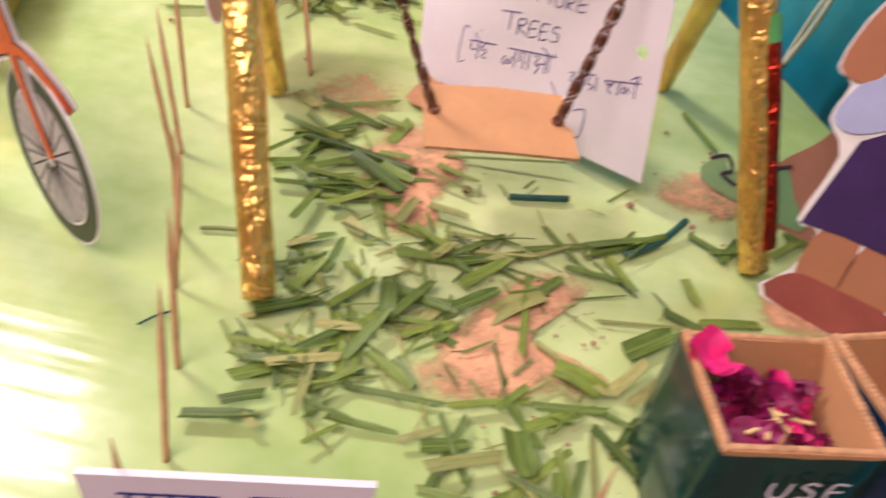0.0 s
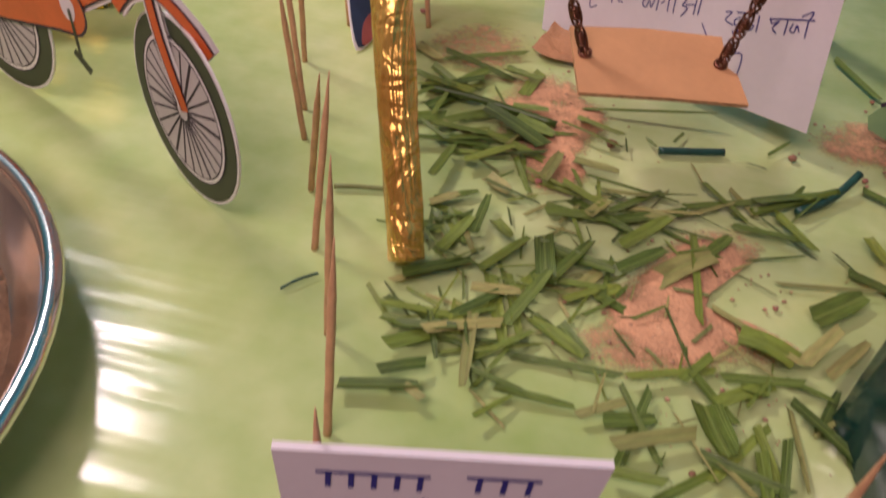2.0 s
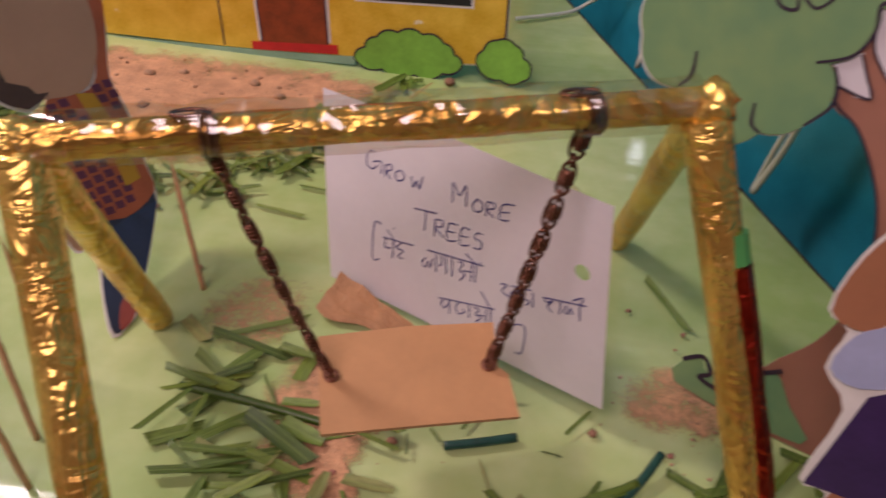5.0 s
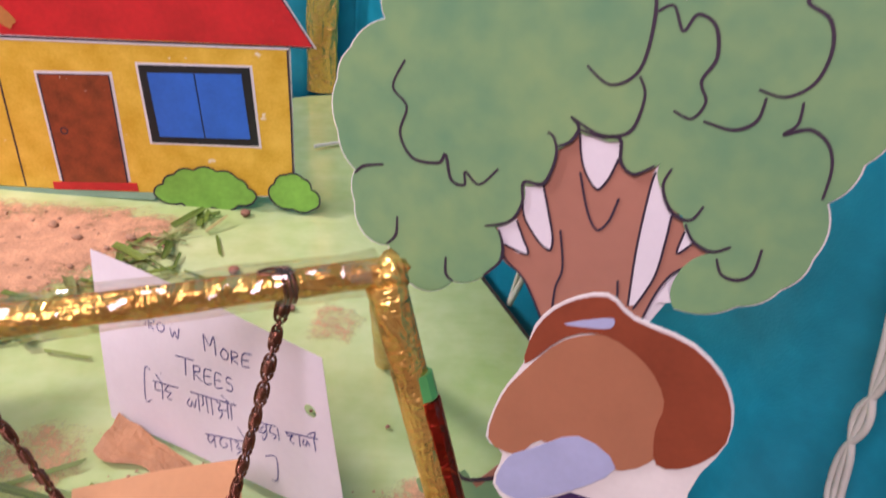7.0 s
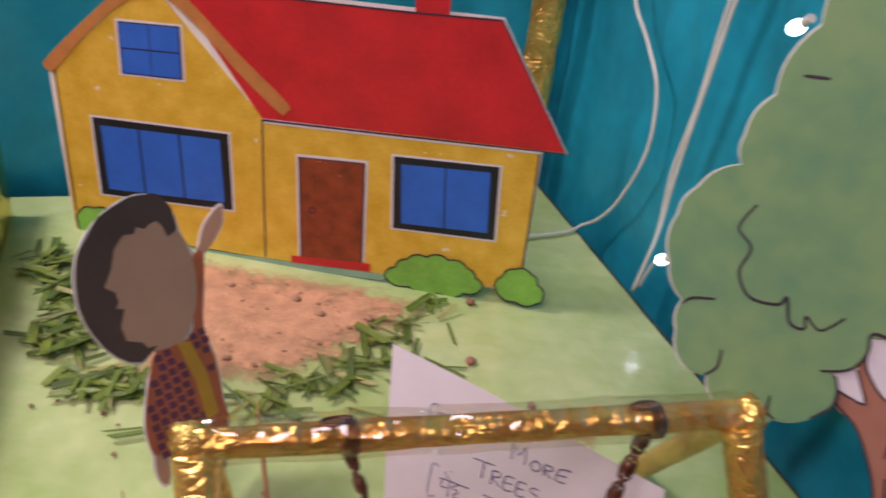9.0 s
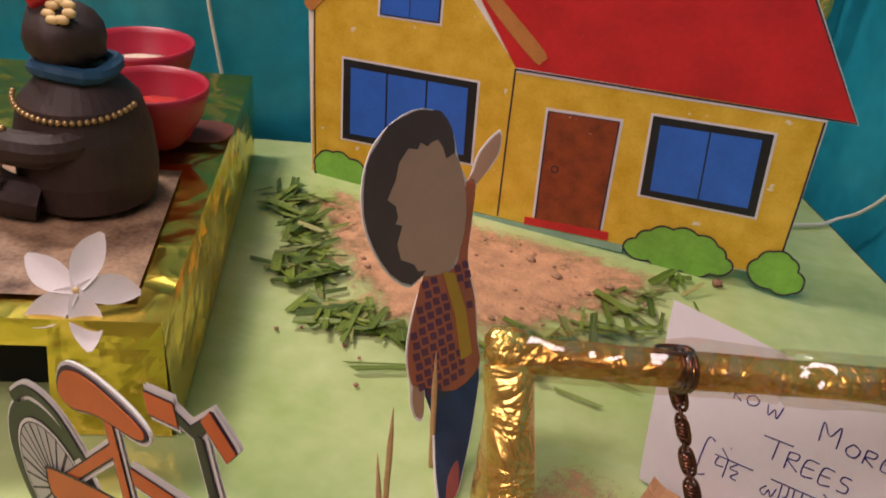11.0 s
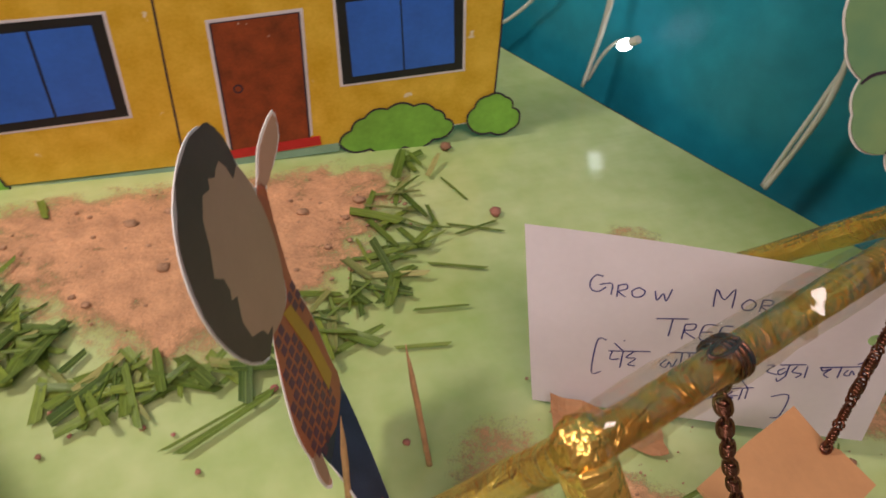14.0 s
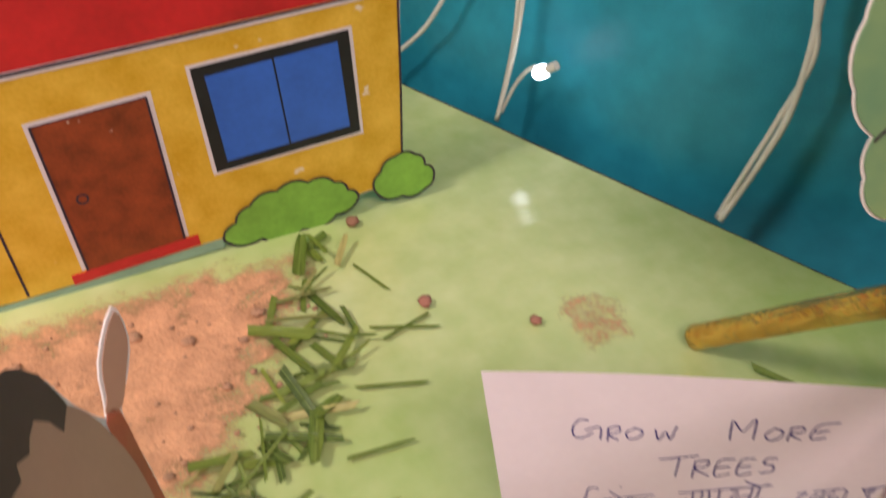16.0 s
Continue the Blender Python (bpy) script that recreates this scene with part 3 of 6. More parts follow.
def window(outer, inset, bars, flip=False):
    cx, cy = sum(p[0] for p in outer) / 4, sum(p[1] for p in outer) / 4
    w = poly("window", outer, 0.1, 0.35, BLACK if inset > 1.5 else OUTLINE, house, "black framed blue painted window" if inset > 1.5 else "small blue painted window")
    poly("margin", [(x + math.copysign(1.5, x - cx), y + math.copysign(1.3, y - cy)) for x, y in outer], 0.02, 0.08, WHITEP, w)
    q = []
    for x, y in outer:
        q.append((x + math.copysign(inset, cx - x), y + math.copysign(inset * 0.85, cy - y)))
    n = len(bars) + 1
    edges = [0.0] + bars + [1.0]
    for a, b in zip(edges, edges[1:]):
        def at(s, k):
            i, j = (0, 1) if k else (3, 2)
            return (q[i][0] + (q[j][0] - q[i][0]) * s, q[i][1] + (q[j][1] - q[i][1]) * s)
        g = 0.008
        rows = ((0.0, 1.0),) if not flip else ((0.0, 0.485), (0.515, 1.0))
        for lo, hi in rows:
            def mix(s, v):
                p0, p1 = at(s, False), at(s, True)
                return (p0[0] + (p1[0] - p0[0]) * v, p0[1] + (p1[1] - p0[1]) * v)
            ga = g if a > 0 else 0
            gb = g if b < 1 else 0
            poly("pane", [mix(a + ga, lo), mix(b - gb, lo), mix(b - gb, hi), mix(a + ga, hi)], 0.4, 0.6, BLUE, w)
    return w


window([(-144, 79), (-58, 82.5), (-55.5, 32.5), (-142, 28)], 5.2, [0.32, 0.66])
window([(43, 86), (105, 90), (108.5, 43), (46.3, 39.6)], 4.8, [0.5])
window([(-123, 140), (-85.7, 142.3), (-85, 111.5), (-122.3, 109.5)], 0.9, [0.5], True)


def bush(pts):
    b = poly("bush", scallop(pts, 0.2), 0.8, 1.3, BUSH, house, "bright green painted bush with a dark outline")
    o = scallop(pts, 0.2)
    part("outline", ribbon(bmesh.new(), o + o[:1], 1.0, 1.35, 1.5), OUTLINE, b)


bush([(44, 5.5), (50, 13), (57, 20), (69, 24), (83, 24.5), (95, 21), (101, 15), (106, 9.5), (95, 3), (79, 0), (60, 1)])
bush([(114, 10.5), (117, 20), (124, 26.5), (134, 25), (139, 18), (144, 10.5), (140, 4.5), (128, 3.5)])
bush([(-160, 4), (-158, 13), (-148, 17), (-136, 15.5), (-124, 10), (-116, 1.5), (-114, -1.5), (-158, -1.5)])

# ---- paper tree ----
TREE = plane_frame((0.2738, 0.3597, 0.0), (0.9011, -0.4337, 0), (0.0871, 0.181, 0.9796))
tree = thing("paper_tree", TREE, "printed cut-out tree with green crown and brown trunk", "cut-out tree")
trunk = poly("trunk", spline([(-16, 2), (-9, 24), (1, 39), (6, 56), (5, 72), (1, 86), (-5, 97), (-12, 106), (-20, 110), (-25, 120), (-20, 128), (-18, 139), (-10, 146), (-10, 158), (10, 164), (26, 158), (30, 143), (40, 138), (45, 134), (38, 126.5), (33.8, 121), (30.6, 110), (28, 92), (28, 70), (33, 46), (42, 22), (56, 2)], True, 4), -0.8, 0, TRUNKP, tree, "printed brown trunk with dark outline")
poly("root_grass", spline([(-34, 4), (-30, 18), (-24, 12), (-18, 22), (-12, 16), (-6, 24), (2, 14), (10, 2)], True, 3), 0.1, 0.3, LEAFP, tree)
for pts in ([(-34, 14), (-28, 18), (-24, 13), (-27, 10), (-20, 8)], [(-24, 24), (-18, 18), (-10, 21), (-4, 25)]):
    line("grass_outline", pts, 1.6, 0.5, OUTLINE, tree, True)
poly("white_ground", [(-25, 121), (-14, 141), (-4, 162), (24, 160), (32, 141), (39, 121), (31, 101), (0, 100), (-16, 108)], -1.1, -0.85, WHITEP, trunk)
poly("white_gap", [(-4.4, 162), (0.4, 162), (8.6, 163), (9.6, 154.2), (8.2, 147.5), (5.7, 142.9), (2.7, 144.7), (-1.1, 150)], 0.1, 0.35, WHITEP, trunk)
poly("white_gap", [(-18.2, 140), (-11.9, 140.5), (-8.7, 132.3), (-5.1, 123.3), (-4.9, 118.5), (-8.7, 119.8), (-14.1, 124.9), (-16.8, 129.7)], 0.1, 0.35, WHITEP, trunk)
poly("white_gap", [(-24, 121), (-18.1, 126), (-14.8, 120), (-12, 114.6), (-15.2, 114), (-20.6, 115.7)], 0.1, 0.35, WHITEP, trunk)
poly("white_gap", [(20.9, 152.4), (22, 158), (24.4, 158), (24.5, 149.3), (29.6, 142), (30, 131.8), (29.7, 119.5), (26.8, 108.7), (24.2, 107.7), (22, 128), (21.2, 147.2)], 0.1, 0.35, WHITEP, trunk)
poly("white_gap", [(34.7, 138), (37.8, 133.9), (34.3, 129.7)], 0.1, 0.35, WHITEP, trunk)
poly("white_gap", [(33.8, 119.2), (36.9, 113), (32.3, 111.3)], -0.75, 0.02, WHITEP, trunk)
for pts in ([(-24, 119), (-19.5, 111), (-12, 106), (-5, 97), (1, 86), (5, 72), (6, 56)], [(-1.1, 146.8), (3.9, 135.3), (8.3, 129.8), (11.4, 133.8), (12.7, 141.9)], [(-3.1, 126.3), (0.5, 113.7), (-0.3, 106.3), (0.3, 98.7)], [(19, 115.1), (20.6, 106.3), (20, 96)],
            [(-18.2, 139), (-16.8, 129.7), (-14.1, 124.9), (-8.7, 119.8), (-4.9, 118.5), (-5.1, 123.3), (-8.7, 132.3), (-11.9, 139.7)], [(-18.1, 125.3), (-14.8, 120), (-12, 114.6), (-20.6, 115.7)], [(-4.4, 160), (-1.1, 150), (2.7, 144.7), (5.7, 142.9), (8.2, 147.5), (9.6, 154.2)],
            [(21.5, 153), (21.2, 147.2), (22, 128), (24.2, 107.7)], [(29.6, 141), (30, 131.8), (29.7, 119.5), (26, 107)], [(34.7, 137.2), (34.3, 129.7), (37.8, 133.9)], [(45, 133.7), (38.3, 126.5), (33.8, 121), (30.6, 110.1), (28.5, 92), (28.5, 70)], [(8, 60), (7, 78), (3, 92)]):
    line("trunk_line", pts, 0.75, 0.4, OUTLINE, trunk, True)
RIM = [(-66, 229), (-62, 248), (-45, 263), (-22, 270), (2, 272), (26, 269), (46, 256), (58, 242), (61, 227), (72.5, 213), (77, 195), (80, 184), (75.5, 170), (70, 157), (71.5, 140), (66, 128), (56, 119), (38, 112), (36, 122), (44, 133), (37, 136), (33, 142), (25, 148), (22, 156), (14, 151), (9, 160), (1, 159.5), (-5, 160), (-10, 152), (-12, 141), (-18, 138), (-18, 129), (-25, 121), (-21, 113), (-25, 103), (-36, 97), (-46, 90), (-57, 95), (-62, 103), (-72, 104), (-77.5, 115), (-79, 127), (-87.5, 139), (-90, 157), (-86.5, 168), (-75, 180), (-77, 190), (-72, 205)]
crown = poly("crown", scallop(RIM, 0.12), 0.4, 1.2, LEAFP, tree, "printed green leaf crown with scalloped edge")
poly("card_edge", scallop([(x * 1.009, 180 + (y - 180) * 1.009) for x, y in RIM], 0.12), 0.1, 0.38, CARD, crown, "white cut edge of the card")
poly("scratch", [(12, 222), (13, 222.5), (17, 211), (19.5, 206), (17, 203.5), (15, 209)], 1.25, 1.35, WHITEP, crown, "white torn scratch")
CURLS = ([(-66, 168.5), (-69, 159), (-63, 153.5), (-64, 144), (-58, 136.7), (-48.5, 137.5), (-46.5, 141), (-43, 133), (-38, 132.5), (-38.6, 137), (-33, 134), (-27.5, 141)],
         [(-7.6, 204.6), (-1.3, 210.4), (6.7, 206.8), (9.8, 197), (9.3, 182), (2, 175.7), (-6.4, 179.7)],
         [(10.2, 199), (14.3, 201.3), (18.5, 195), (21.3, 200.3), (27, 198), (29.6, 189.7), (27.2, 182.5), (30, 177), (27.4, 171.4), (21.8, 172.5)],
         [(9.8, 180), (12.6, 175), (12, 165.6), (8.7, 161.6), (1.5, 160.3), (-7.8, 163.5)],
         [(43, 183.7), (50.5, 183.3), (56.6, 188.7), (58, 198), (55, 205.6), (48.3, 209), (53, 213.5), (55.3, 222), (56, 227)],
         [(30.8, 171.5), (39.5, 171), (45, 175), (45.6, 182)],
         [(55.4, 183), (55.8, 176.7), (53, 173), (59.3, 176), (65, 173.3), (68, 167), (68.5, 157.6)],
         [(-66, 213), (-58, 214)], [(-79, 125.5), (-76, 129), (-68.5, 131.6)], [(-60.5, 114.5), (-60, 107.5), (-63, 103)], [(-40, 105), (-39, 99), (-36, 97)],
         [(-40.8, 236), (-39.2, 230.5), (-40.8, 227), (-37, 231), (-31.5, 233.7), (-26, 230), (-27.7, 236)],
         [(2.6, 229.8), (2.6, 235.5), (9, 236.3), (8.4, 240.7), (13.6, 245), (19.4, 241.3), (22.7, 231.6), (26.3, 226.7), (24.6, 218.4)],
         [(-14, 156.9), (-11.7, 155.9), (-9.8, 151.7), (-10, 145.7), (-12, 140), (-18.2, 138.9), (-17.3, 131.9), (-20.2, 124.6), (-28.3, 120.4)],
         [(-23.3, 120.7), (-20.9, 115.6), (-20.5, 109.8), (-25.4, 102.7)], [(-7.7, 163.4), (-4.5, 160.6), (-6.1, 156), (-9.6, 153.4)], [(-4.5, 160.4), (2.3, 159.6), (8.6, 160.4), (10.7, 153.5), (15.3, 150.9), (20.7, 154.9)],
         [(25.9, 155.5), (24.8, 149.4), (29.3, 142.4), (35.3, 141.4), (37.9, 146.7)], [(34.3, 139.8), (38, 135.1), (44.1, 133.6), (48.9, 136.7)], [(46, 131.9), (48.7, 127.4), (53.5, 127), (57.2, 130.5), (57.5, 138.6)])
for pts in CURLS:
    part("curl", ribbon(bmesh.new(), spline(pts, False), 1.15, 1.25, 1.38, taper=0.35), OUTLINE, crown)

# ---- paper note with handwriting ----
NOTE = plane_frame((0.1607, 0.384, 0.0), (0.8457, -0.5336, 0), (0.0496, 0.0786, 0.9957))
note = thing("paper_note", NOTE, "white paper note with blue handwriting propped upright on the sheet", "note")


def note_bend(x, y):
    """The sheet is a little twisted: its upper edge turns further than its foot."""
    return -0.62 - 0.0464 * x + 0.0077 * y + 0.00197 * x * y + 0.5 * math.sin(x / 21.0)


bm = bmesh.new()
NX, NY = 24, 10
for side in (0, 1):
    g = []
    for j in range(NY + 1):
        row = []
        for i in range(NX + 1):
            s, r = i / NX, j / NY
            x = (-56.0 + (64.0 + 56.0) * s) * (1 - r) + (-71.3 + (53.8 + 71.3) * s) * r
            y = (0.0 + 10.8 * s) * (1 - r) + (73.3 + (88.2 - 73.3) * s) * r
            row.append(bm.verts.new((x / 1000, max(y, 0.3) / 1000, (note_bend(x, y) - 0.15 * side) / 1000)))
        g.append(row)
    for j in range(NY):
        for i in range(NX):
            q = (g[j][i], g[j][i + 1], g[j + 1][i + 1], g[j + 1][i])
            bm.faces.new(q if side == 0 else q[::-1])
sheet = part("sheet", bm, NOTEP, note, smooth=True)
# folded brown paper that props the note
bm = bmesh.new()
g = []
for j in range(9):
    row = []
    for i in range(15):
        s, r = i / 14, j / 8
        x = -50 + 42 * s + 4 * r
        fold = abs((r * 2.2 + 0.5 * s) % 1 - 0.5) * 5
        y = max(0.4, 5 * (1 - r) * (1 - 0.6 * s) + 0.7 * fold * (1 - r) + 2.0 * noise.noise(Vector((x * 0.12, r * 4, 2))))
        row.append(bm.verts.new((x / 1000, y / 1000, (2.6 + 17 * r * (1 - 0.35 * s + 0.15 * math.sin(9 * s))) / 1000)))
    g.append(row)
for j in range(8):
    for i in range(14):
        bm.faces.new((g[j][i], g[j + 1][i], g[j + 1][i + 1], g[j][i + 1]))
part("paper_prop", bm, PROPP, note, "creased brown paper prop")

LETTERS = {
    "E": [[(0.75, 0.95), (0.15, 0.95), (0.12, 0.02), (0.8, 0.02)], [(0.14, 0.5), (0.65, 0.52)]],
    "S": [[(0.75, 0.85), (0.4, 1), (0.15, 0.75), (0.65, 0.4), (0.6, 0.05), (0.1, 0.1)]],
    "U": [[(0.05, 0.95), (0.1, 0.2), (0.45, 0), (0.75, 0.2), (0.8, 0.95)]],
}


def stroke_on(bm, pts, z, width, bend):
    pts = spline(pts, False, 4) if len(pts) > 2 else pts
    n = len(pts)
    rows = []
    for i, (x, y) in enumerate(pts):
        ax, ay = pts[max(i - 1, 0)]
        bx, by = pts[min(i + 1, n - 1)]
        d = math.hypot(bx - ax, by - ay) or 1
        nx, ny = -(by - ay) / d * width / 2, (bx - ax) / d * width / 2
        rows.append([bm.verts.new(((x + s * nx) / 1000, (y + s * ny) / 1000, (z + bend(x, y)) / 1000)) for s in (-1, 1)])
    for a, b in zip(rows, rows[1:]):
        bm.faces.new((a[0], b[0], b[1], a[1]))


# each word stroke by stroke, in mm on the note
WORDS = {
    "GROW": [[[-41.3, 60.4], [-43.8, 60.3], [-45.2, 57.2], [-44.3, 54.2], [-41.7, 54.0], [-39.6, 56.4]], [[-41.9, 56.8], [-37.9, 58.3], [-37.3, 53.9]], [[-35.7, 58.4], [-35.2, 53.4]], [[-35.7, 58.2], [-33.1, 59.4], [-32.7, 57.5], [-35.1, 55.8], [-32.3, 54.2]], [[-28.8, 59.3], [-30.7, 57.3], [-29.7, 55.1], [-27.2, 56.0], [-26.5, 58.4], [-28.8, 59.3]], [[-23.3, 59.6], [-21.9, 55.9], [-20.5, 59.2], [-18.9, 56.5], [-18.1, 61.8]]],
    "MORE": [[[-3.7, 59.0], [-4.5, 66.3], [-1.2, 62.8], [1.0, 68.0], [2.1, 60.2]], [[6.2, 65.5], [4.7, 62.5], [6.0, 60.8], [8.2, 61.7], [8.7, 64.7], [6.2, 65.5]], [[10.4, 66.6], [10.6, 61.3]], [[10.4, 66.6], [13.3, 67.3], [13.2, 65.3], [10.6, 63.9], [13.9, 62.3]], [[21.2, 70.9], [16.5, 68.6], [16.0, 63.2], [19.7, 64.4]], [[16.3, 65.8], [19.6, 67.3]]],
    "TREES": [[[-20.2, 48.3], [-9.9, 51.4]], [[-14.8, 49.7], [-14.5, 42.0]], [[-10.3, 48.9], [-9.9, 42.0]], [[-10.3, 48.8], [-7.0, 49.9], [-7.1, 47.4], [-10.0, 45.9], [-5.6, 43.7]], [[-0.3, 51.7], [-4.1, 50.2], [-4.1, 43.9], [-0.2, 45.4]], [[-4.1, 47.2], [-0.9, 48.4]], [[5.0, 52.8], [1.6, 51.5], [1.7, 45.2], [5.4, 46.7]], [[1.6, 48.5], [4.5, 49.5]], [[10.5, 53.8], [8.0, 53.2], [7.6, 50.9], [10.3, 50.7], [10.3, 48.0], [7.5, 47.0]]],
    "ped": [[[-34.6, 34.3], [-37.7, 33.4], [-37.0, 18.7], [-33.6, 19.8]], [[-33.0, 29.7], [-18.6, 33.5]], [[-31.6, 29.8], [-31.6, 26.2], [-28.5, 27.2]], [[-27.9, 31.1], [-27.4, 23.2]], [[-27.9, 31.1], [-31.6, 33.7]], [[-28.8, 35.7], [-28.2, 35.6]], [[-24.1, 31.8], [-26.3, 28.4], [-22.9, 28.9], [-25.0, 25.5], [-22.5, 25.5]]],
    "lagaon": [[[-12.1, 35.1], [12.5, 42.2]], [[-12.4, 31.7], [-13.9, 28.7], [-12.0, 27.8], [-11.2, 30.8], [-9.8, 28.7], [-9.0, 33.0]], [[-7.9, 35.8], [-7.1, 28.3]], [[-5.5, 36.6], [-5.1, 33.0], [-6.1, 31.7]], [[-3.6, 37.0], [-2.5, 29.9]], [[-0.9, 37.9], [-0.0, 30.4]], [[2.0, 38.0], [4.1, 38.2], [2.9, 34.7], [5.2, 34.4], [3.5, 30.5]], [[4.1, 35.4], [7.8, 36.9]], [[7.7, 40.3], [8.3, 33.1]], [[9.5, 40.8], [10.0, 33.8]], [[9.4, 41.0], [4.7, 42.9]], [[10.8, 42.8], [11.3, 42.6]]],
    "khushhali": [[[20.2, 39.4], [22.7, 40.3], [21.1, 36.8], [24.7, 36.2]], [[26.2, 40.0], [24.6, 38.1], [25.6, 36.4], [27.1, 38.7]], [[27.2, 41.9], [27.6, 36.1]], [[24.3, 41.0], [32.1, 43.8]], [[27.4, 36.0], [26.0, 33.1], [25.1, 34.5]], [[29.7, 42.2], [29.0, 39.0], [32.1, 39.1], [30.9, 36.7]], [[32.8, 43.3], [33.6, 37.5]], [[36.9, 44.4], [37.9, 42.6], [40.2, 44.4], [38.7, 41.3], [40.7, 40.0]], [[36.5, 43.8], [51.6, 49.7]], [[42.9, 46.2], [43.4, 40.7]], [[45.2, 45.6], [44.7, 43.1], [46.3, 43.0], [46.5, 45.6], [47.9, 43.8]], [[49.6, 48.4], [50.5, 42.7]], [[49.6, 48.4], [50.2, 52.1], [46.9, 49.0]]],
    "badhao": [[[-4.5, 18.4], [19.5, 27.6]], [[-2.2, 18.7], [-3.1, 16.5], [-1.3, 15.5], [0.1, 18.4]], [[0.1, 20.2], [1.2, 14.3]], [[4.6, 21.6], [3.3, 18.7], [5.0, 16.6], [7.4, 18.9], [6.3, 19.9]], [[9.0, 23.3], [9.6, 17.5]], [[11.2, 23.3], [13.3, 23.6], [12.1, 20.8], [14.3, 20.5], [12.4, 17.6]], [[13.2, 21.2], [15.8, 22.2]], [[16.2, 25.8], [16.5, 19.9]], [[17.9, 26.6], [18.4, 21.2]], [[17.9, 26.6], [12.9, 31.7]], [[26.4, 25.1], [31.8, 27.6], [32.3, 16.3], [29.5, 14.4]]],
}
for word, strokes in WORDS.items():
    for pts in strokes:
        bm = bmesh.new()
        stroke_on(bm, pts, 0.14, 0.5, note_bend)
        part("pen_stroke", bm, INK, sheet)

# ---- swing ----
swing = thing("toy_swing", pose(0, 0, 0), "gold foil toy swing with a cardboard seat on chains", "toy swing")
CL, CR = Vector((0.0655, 0.3245, 0.1110)), Vector((0.2248, 0.3648, 0.1165))
rngf = random.Random(11)


def rod(name, a, b, r, material, label="", flare=0.0):
    """A rolled tube under loosely wrapped film: long soft flats, a few pinched folds; z runs along it."""
    a, b = Vector(a), Vector(b)
    L, n, sides = (b - a).length, 70, 28
    bm, rings = bmesh.new(), []
    for i in range(n + 1):
        t = i / n
        rr = r * (1 + flare * max(0.0, (t - 0.3) / 0.7) ** 1.3)
        ring = []
        for k in range(sides):
            th = 2 * math.pi * k / sides
            q = Vector((math.cos(th) * 1.3, math.sin(th) * 1.3, L * t * 38)) + a * 70
            dent = 0.10 * noise.noise(q) + 0.05 * abs(noise.noise(Vector((q.x * 2.4, q.y * 2.4, q.z * 1.7)))) + 0.035 * noise.noise(Vector((q.x * 1.1, q.y * 1.1, q.z * 6)))
            ring.append(bm.verts.new((rr * math.cos(th) * (1 + dent), rr * math.sin(th) * (1 + dent), L * t)))
        rings.append(ring)
    for p, q in zip(rings, rings[1:]):
        for k in range(sides):
            bm.faces.new((p[k], p[(k + 1) % sides], q[(k + 1) % sides], q[k]))
    bm.faces.new(rings[0][::-1])
    bm.faces.new(rings[-1])
    o = part(name, bm, material, swing, label, smooth=True)
    o.matrix_world = Matrix.Translation(a) @ Vector((0, 0, 1)).rotation_difference(b - a).to_matrix().to_4x4()
    return o


R = 0.0052
bar = rod("crossbar", CL + Vector((-0.002, -0.001, 0)), CR + Vector((0.002, 0.001, 0)), 0.0046, GOLD, "gold foil crossbar with clear tape")
legs = [rod("leg", (0.0965, 0.2530, 0.0035), CL + Vector((-0.001, -0.001, -0.003)), R * 1.08, GOLD, "gold foil covered leg", 0.12), rod("leg", (0.0570, 0.3760, 0.0035), CL, R * 0.95, GOLD, "gold foil covered leg"),
        rod("leg", (0.2612, 0.3238, 0.0035), CR + Vector((0.001, -0.001, -0.003)), R * 1.08, GOLD, "gold foil covered leg", 0.12), rod("leg", (0.2275, 0.4530, 0.0035), CR, R * 0.95, GOLD, "gold foil covered leg")]
for c, d in ((CL, -1), (CR, 1)):
    blob_bm = blob(bmesh.new(), c + Vector((d * 0.002, 0, 0.0003)), (0.0063, 0.0060, 0.0054), rough=0.45)
    part("foil_joint", blob_bm, GOLD, swing, "crumpled gold foil joint")
a, b = Vector((0.2612, 0.3238, 0.0035)), CR
side = Vector((0.0034, -0.0012, 0.0004))
part("red_wrapper", tube(bmesh.new(), [a.lerp(b, t) + side for t in (0.08, 0.2, 0.35, 0.5, 0.66)], 0.0043, 10, rng=rngf, wobble=0.1), REDFOIL, swing, "shiny red wrapper strip on the leg")
part("green_band", tube(bmesh.new(), [a.lerp(b, t) + side for t in (0.665, 0.70, 0.735)], 0.0042, 10), GREENFOIL, swing, "green band of the wrapper")
# clear tape over the bar
for s0, s1 in ((0.0, 0.40), (0.41, 0.99)):
    bm = tube(bmesh.new(), [CL.lerp(CR, s0 + (s1 - s0) * i / 9) + Vector((0, 0, 0.0006)) for i in range(10)], 0.0070, 16, rng=rngf, wobble=0.10)
    part("tape", bm, TAPE, swing, "crinkled clear sticky tape", smooth=True)

SEATM = plane_frame((0.1573, 0.3348, 0.0358), (0.946, 0.32, -0.054), (-0.306, 0.934, 0.185))
bm = bmesh.new()
slab(bm, [(-29, -16), (0, -16.7), (27.8, -16.8), (27.8, -2.6), (25.2, 0.4), (27.4, 16.4), (0, 16.9), (-27, 16)], -0.7, 0.7, side=1, bend=lambda x, y: 0.5 * math.cos(x / 14.0))
seat = part("seat", bm, [CARDBOARD, CORRUG], swing, "brown cardboard seat")
seat.matrix_world = SEATM


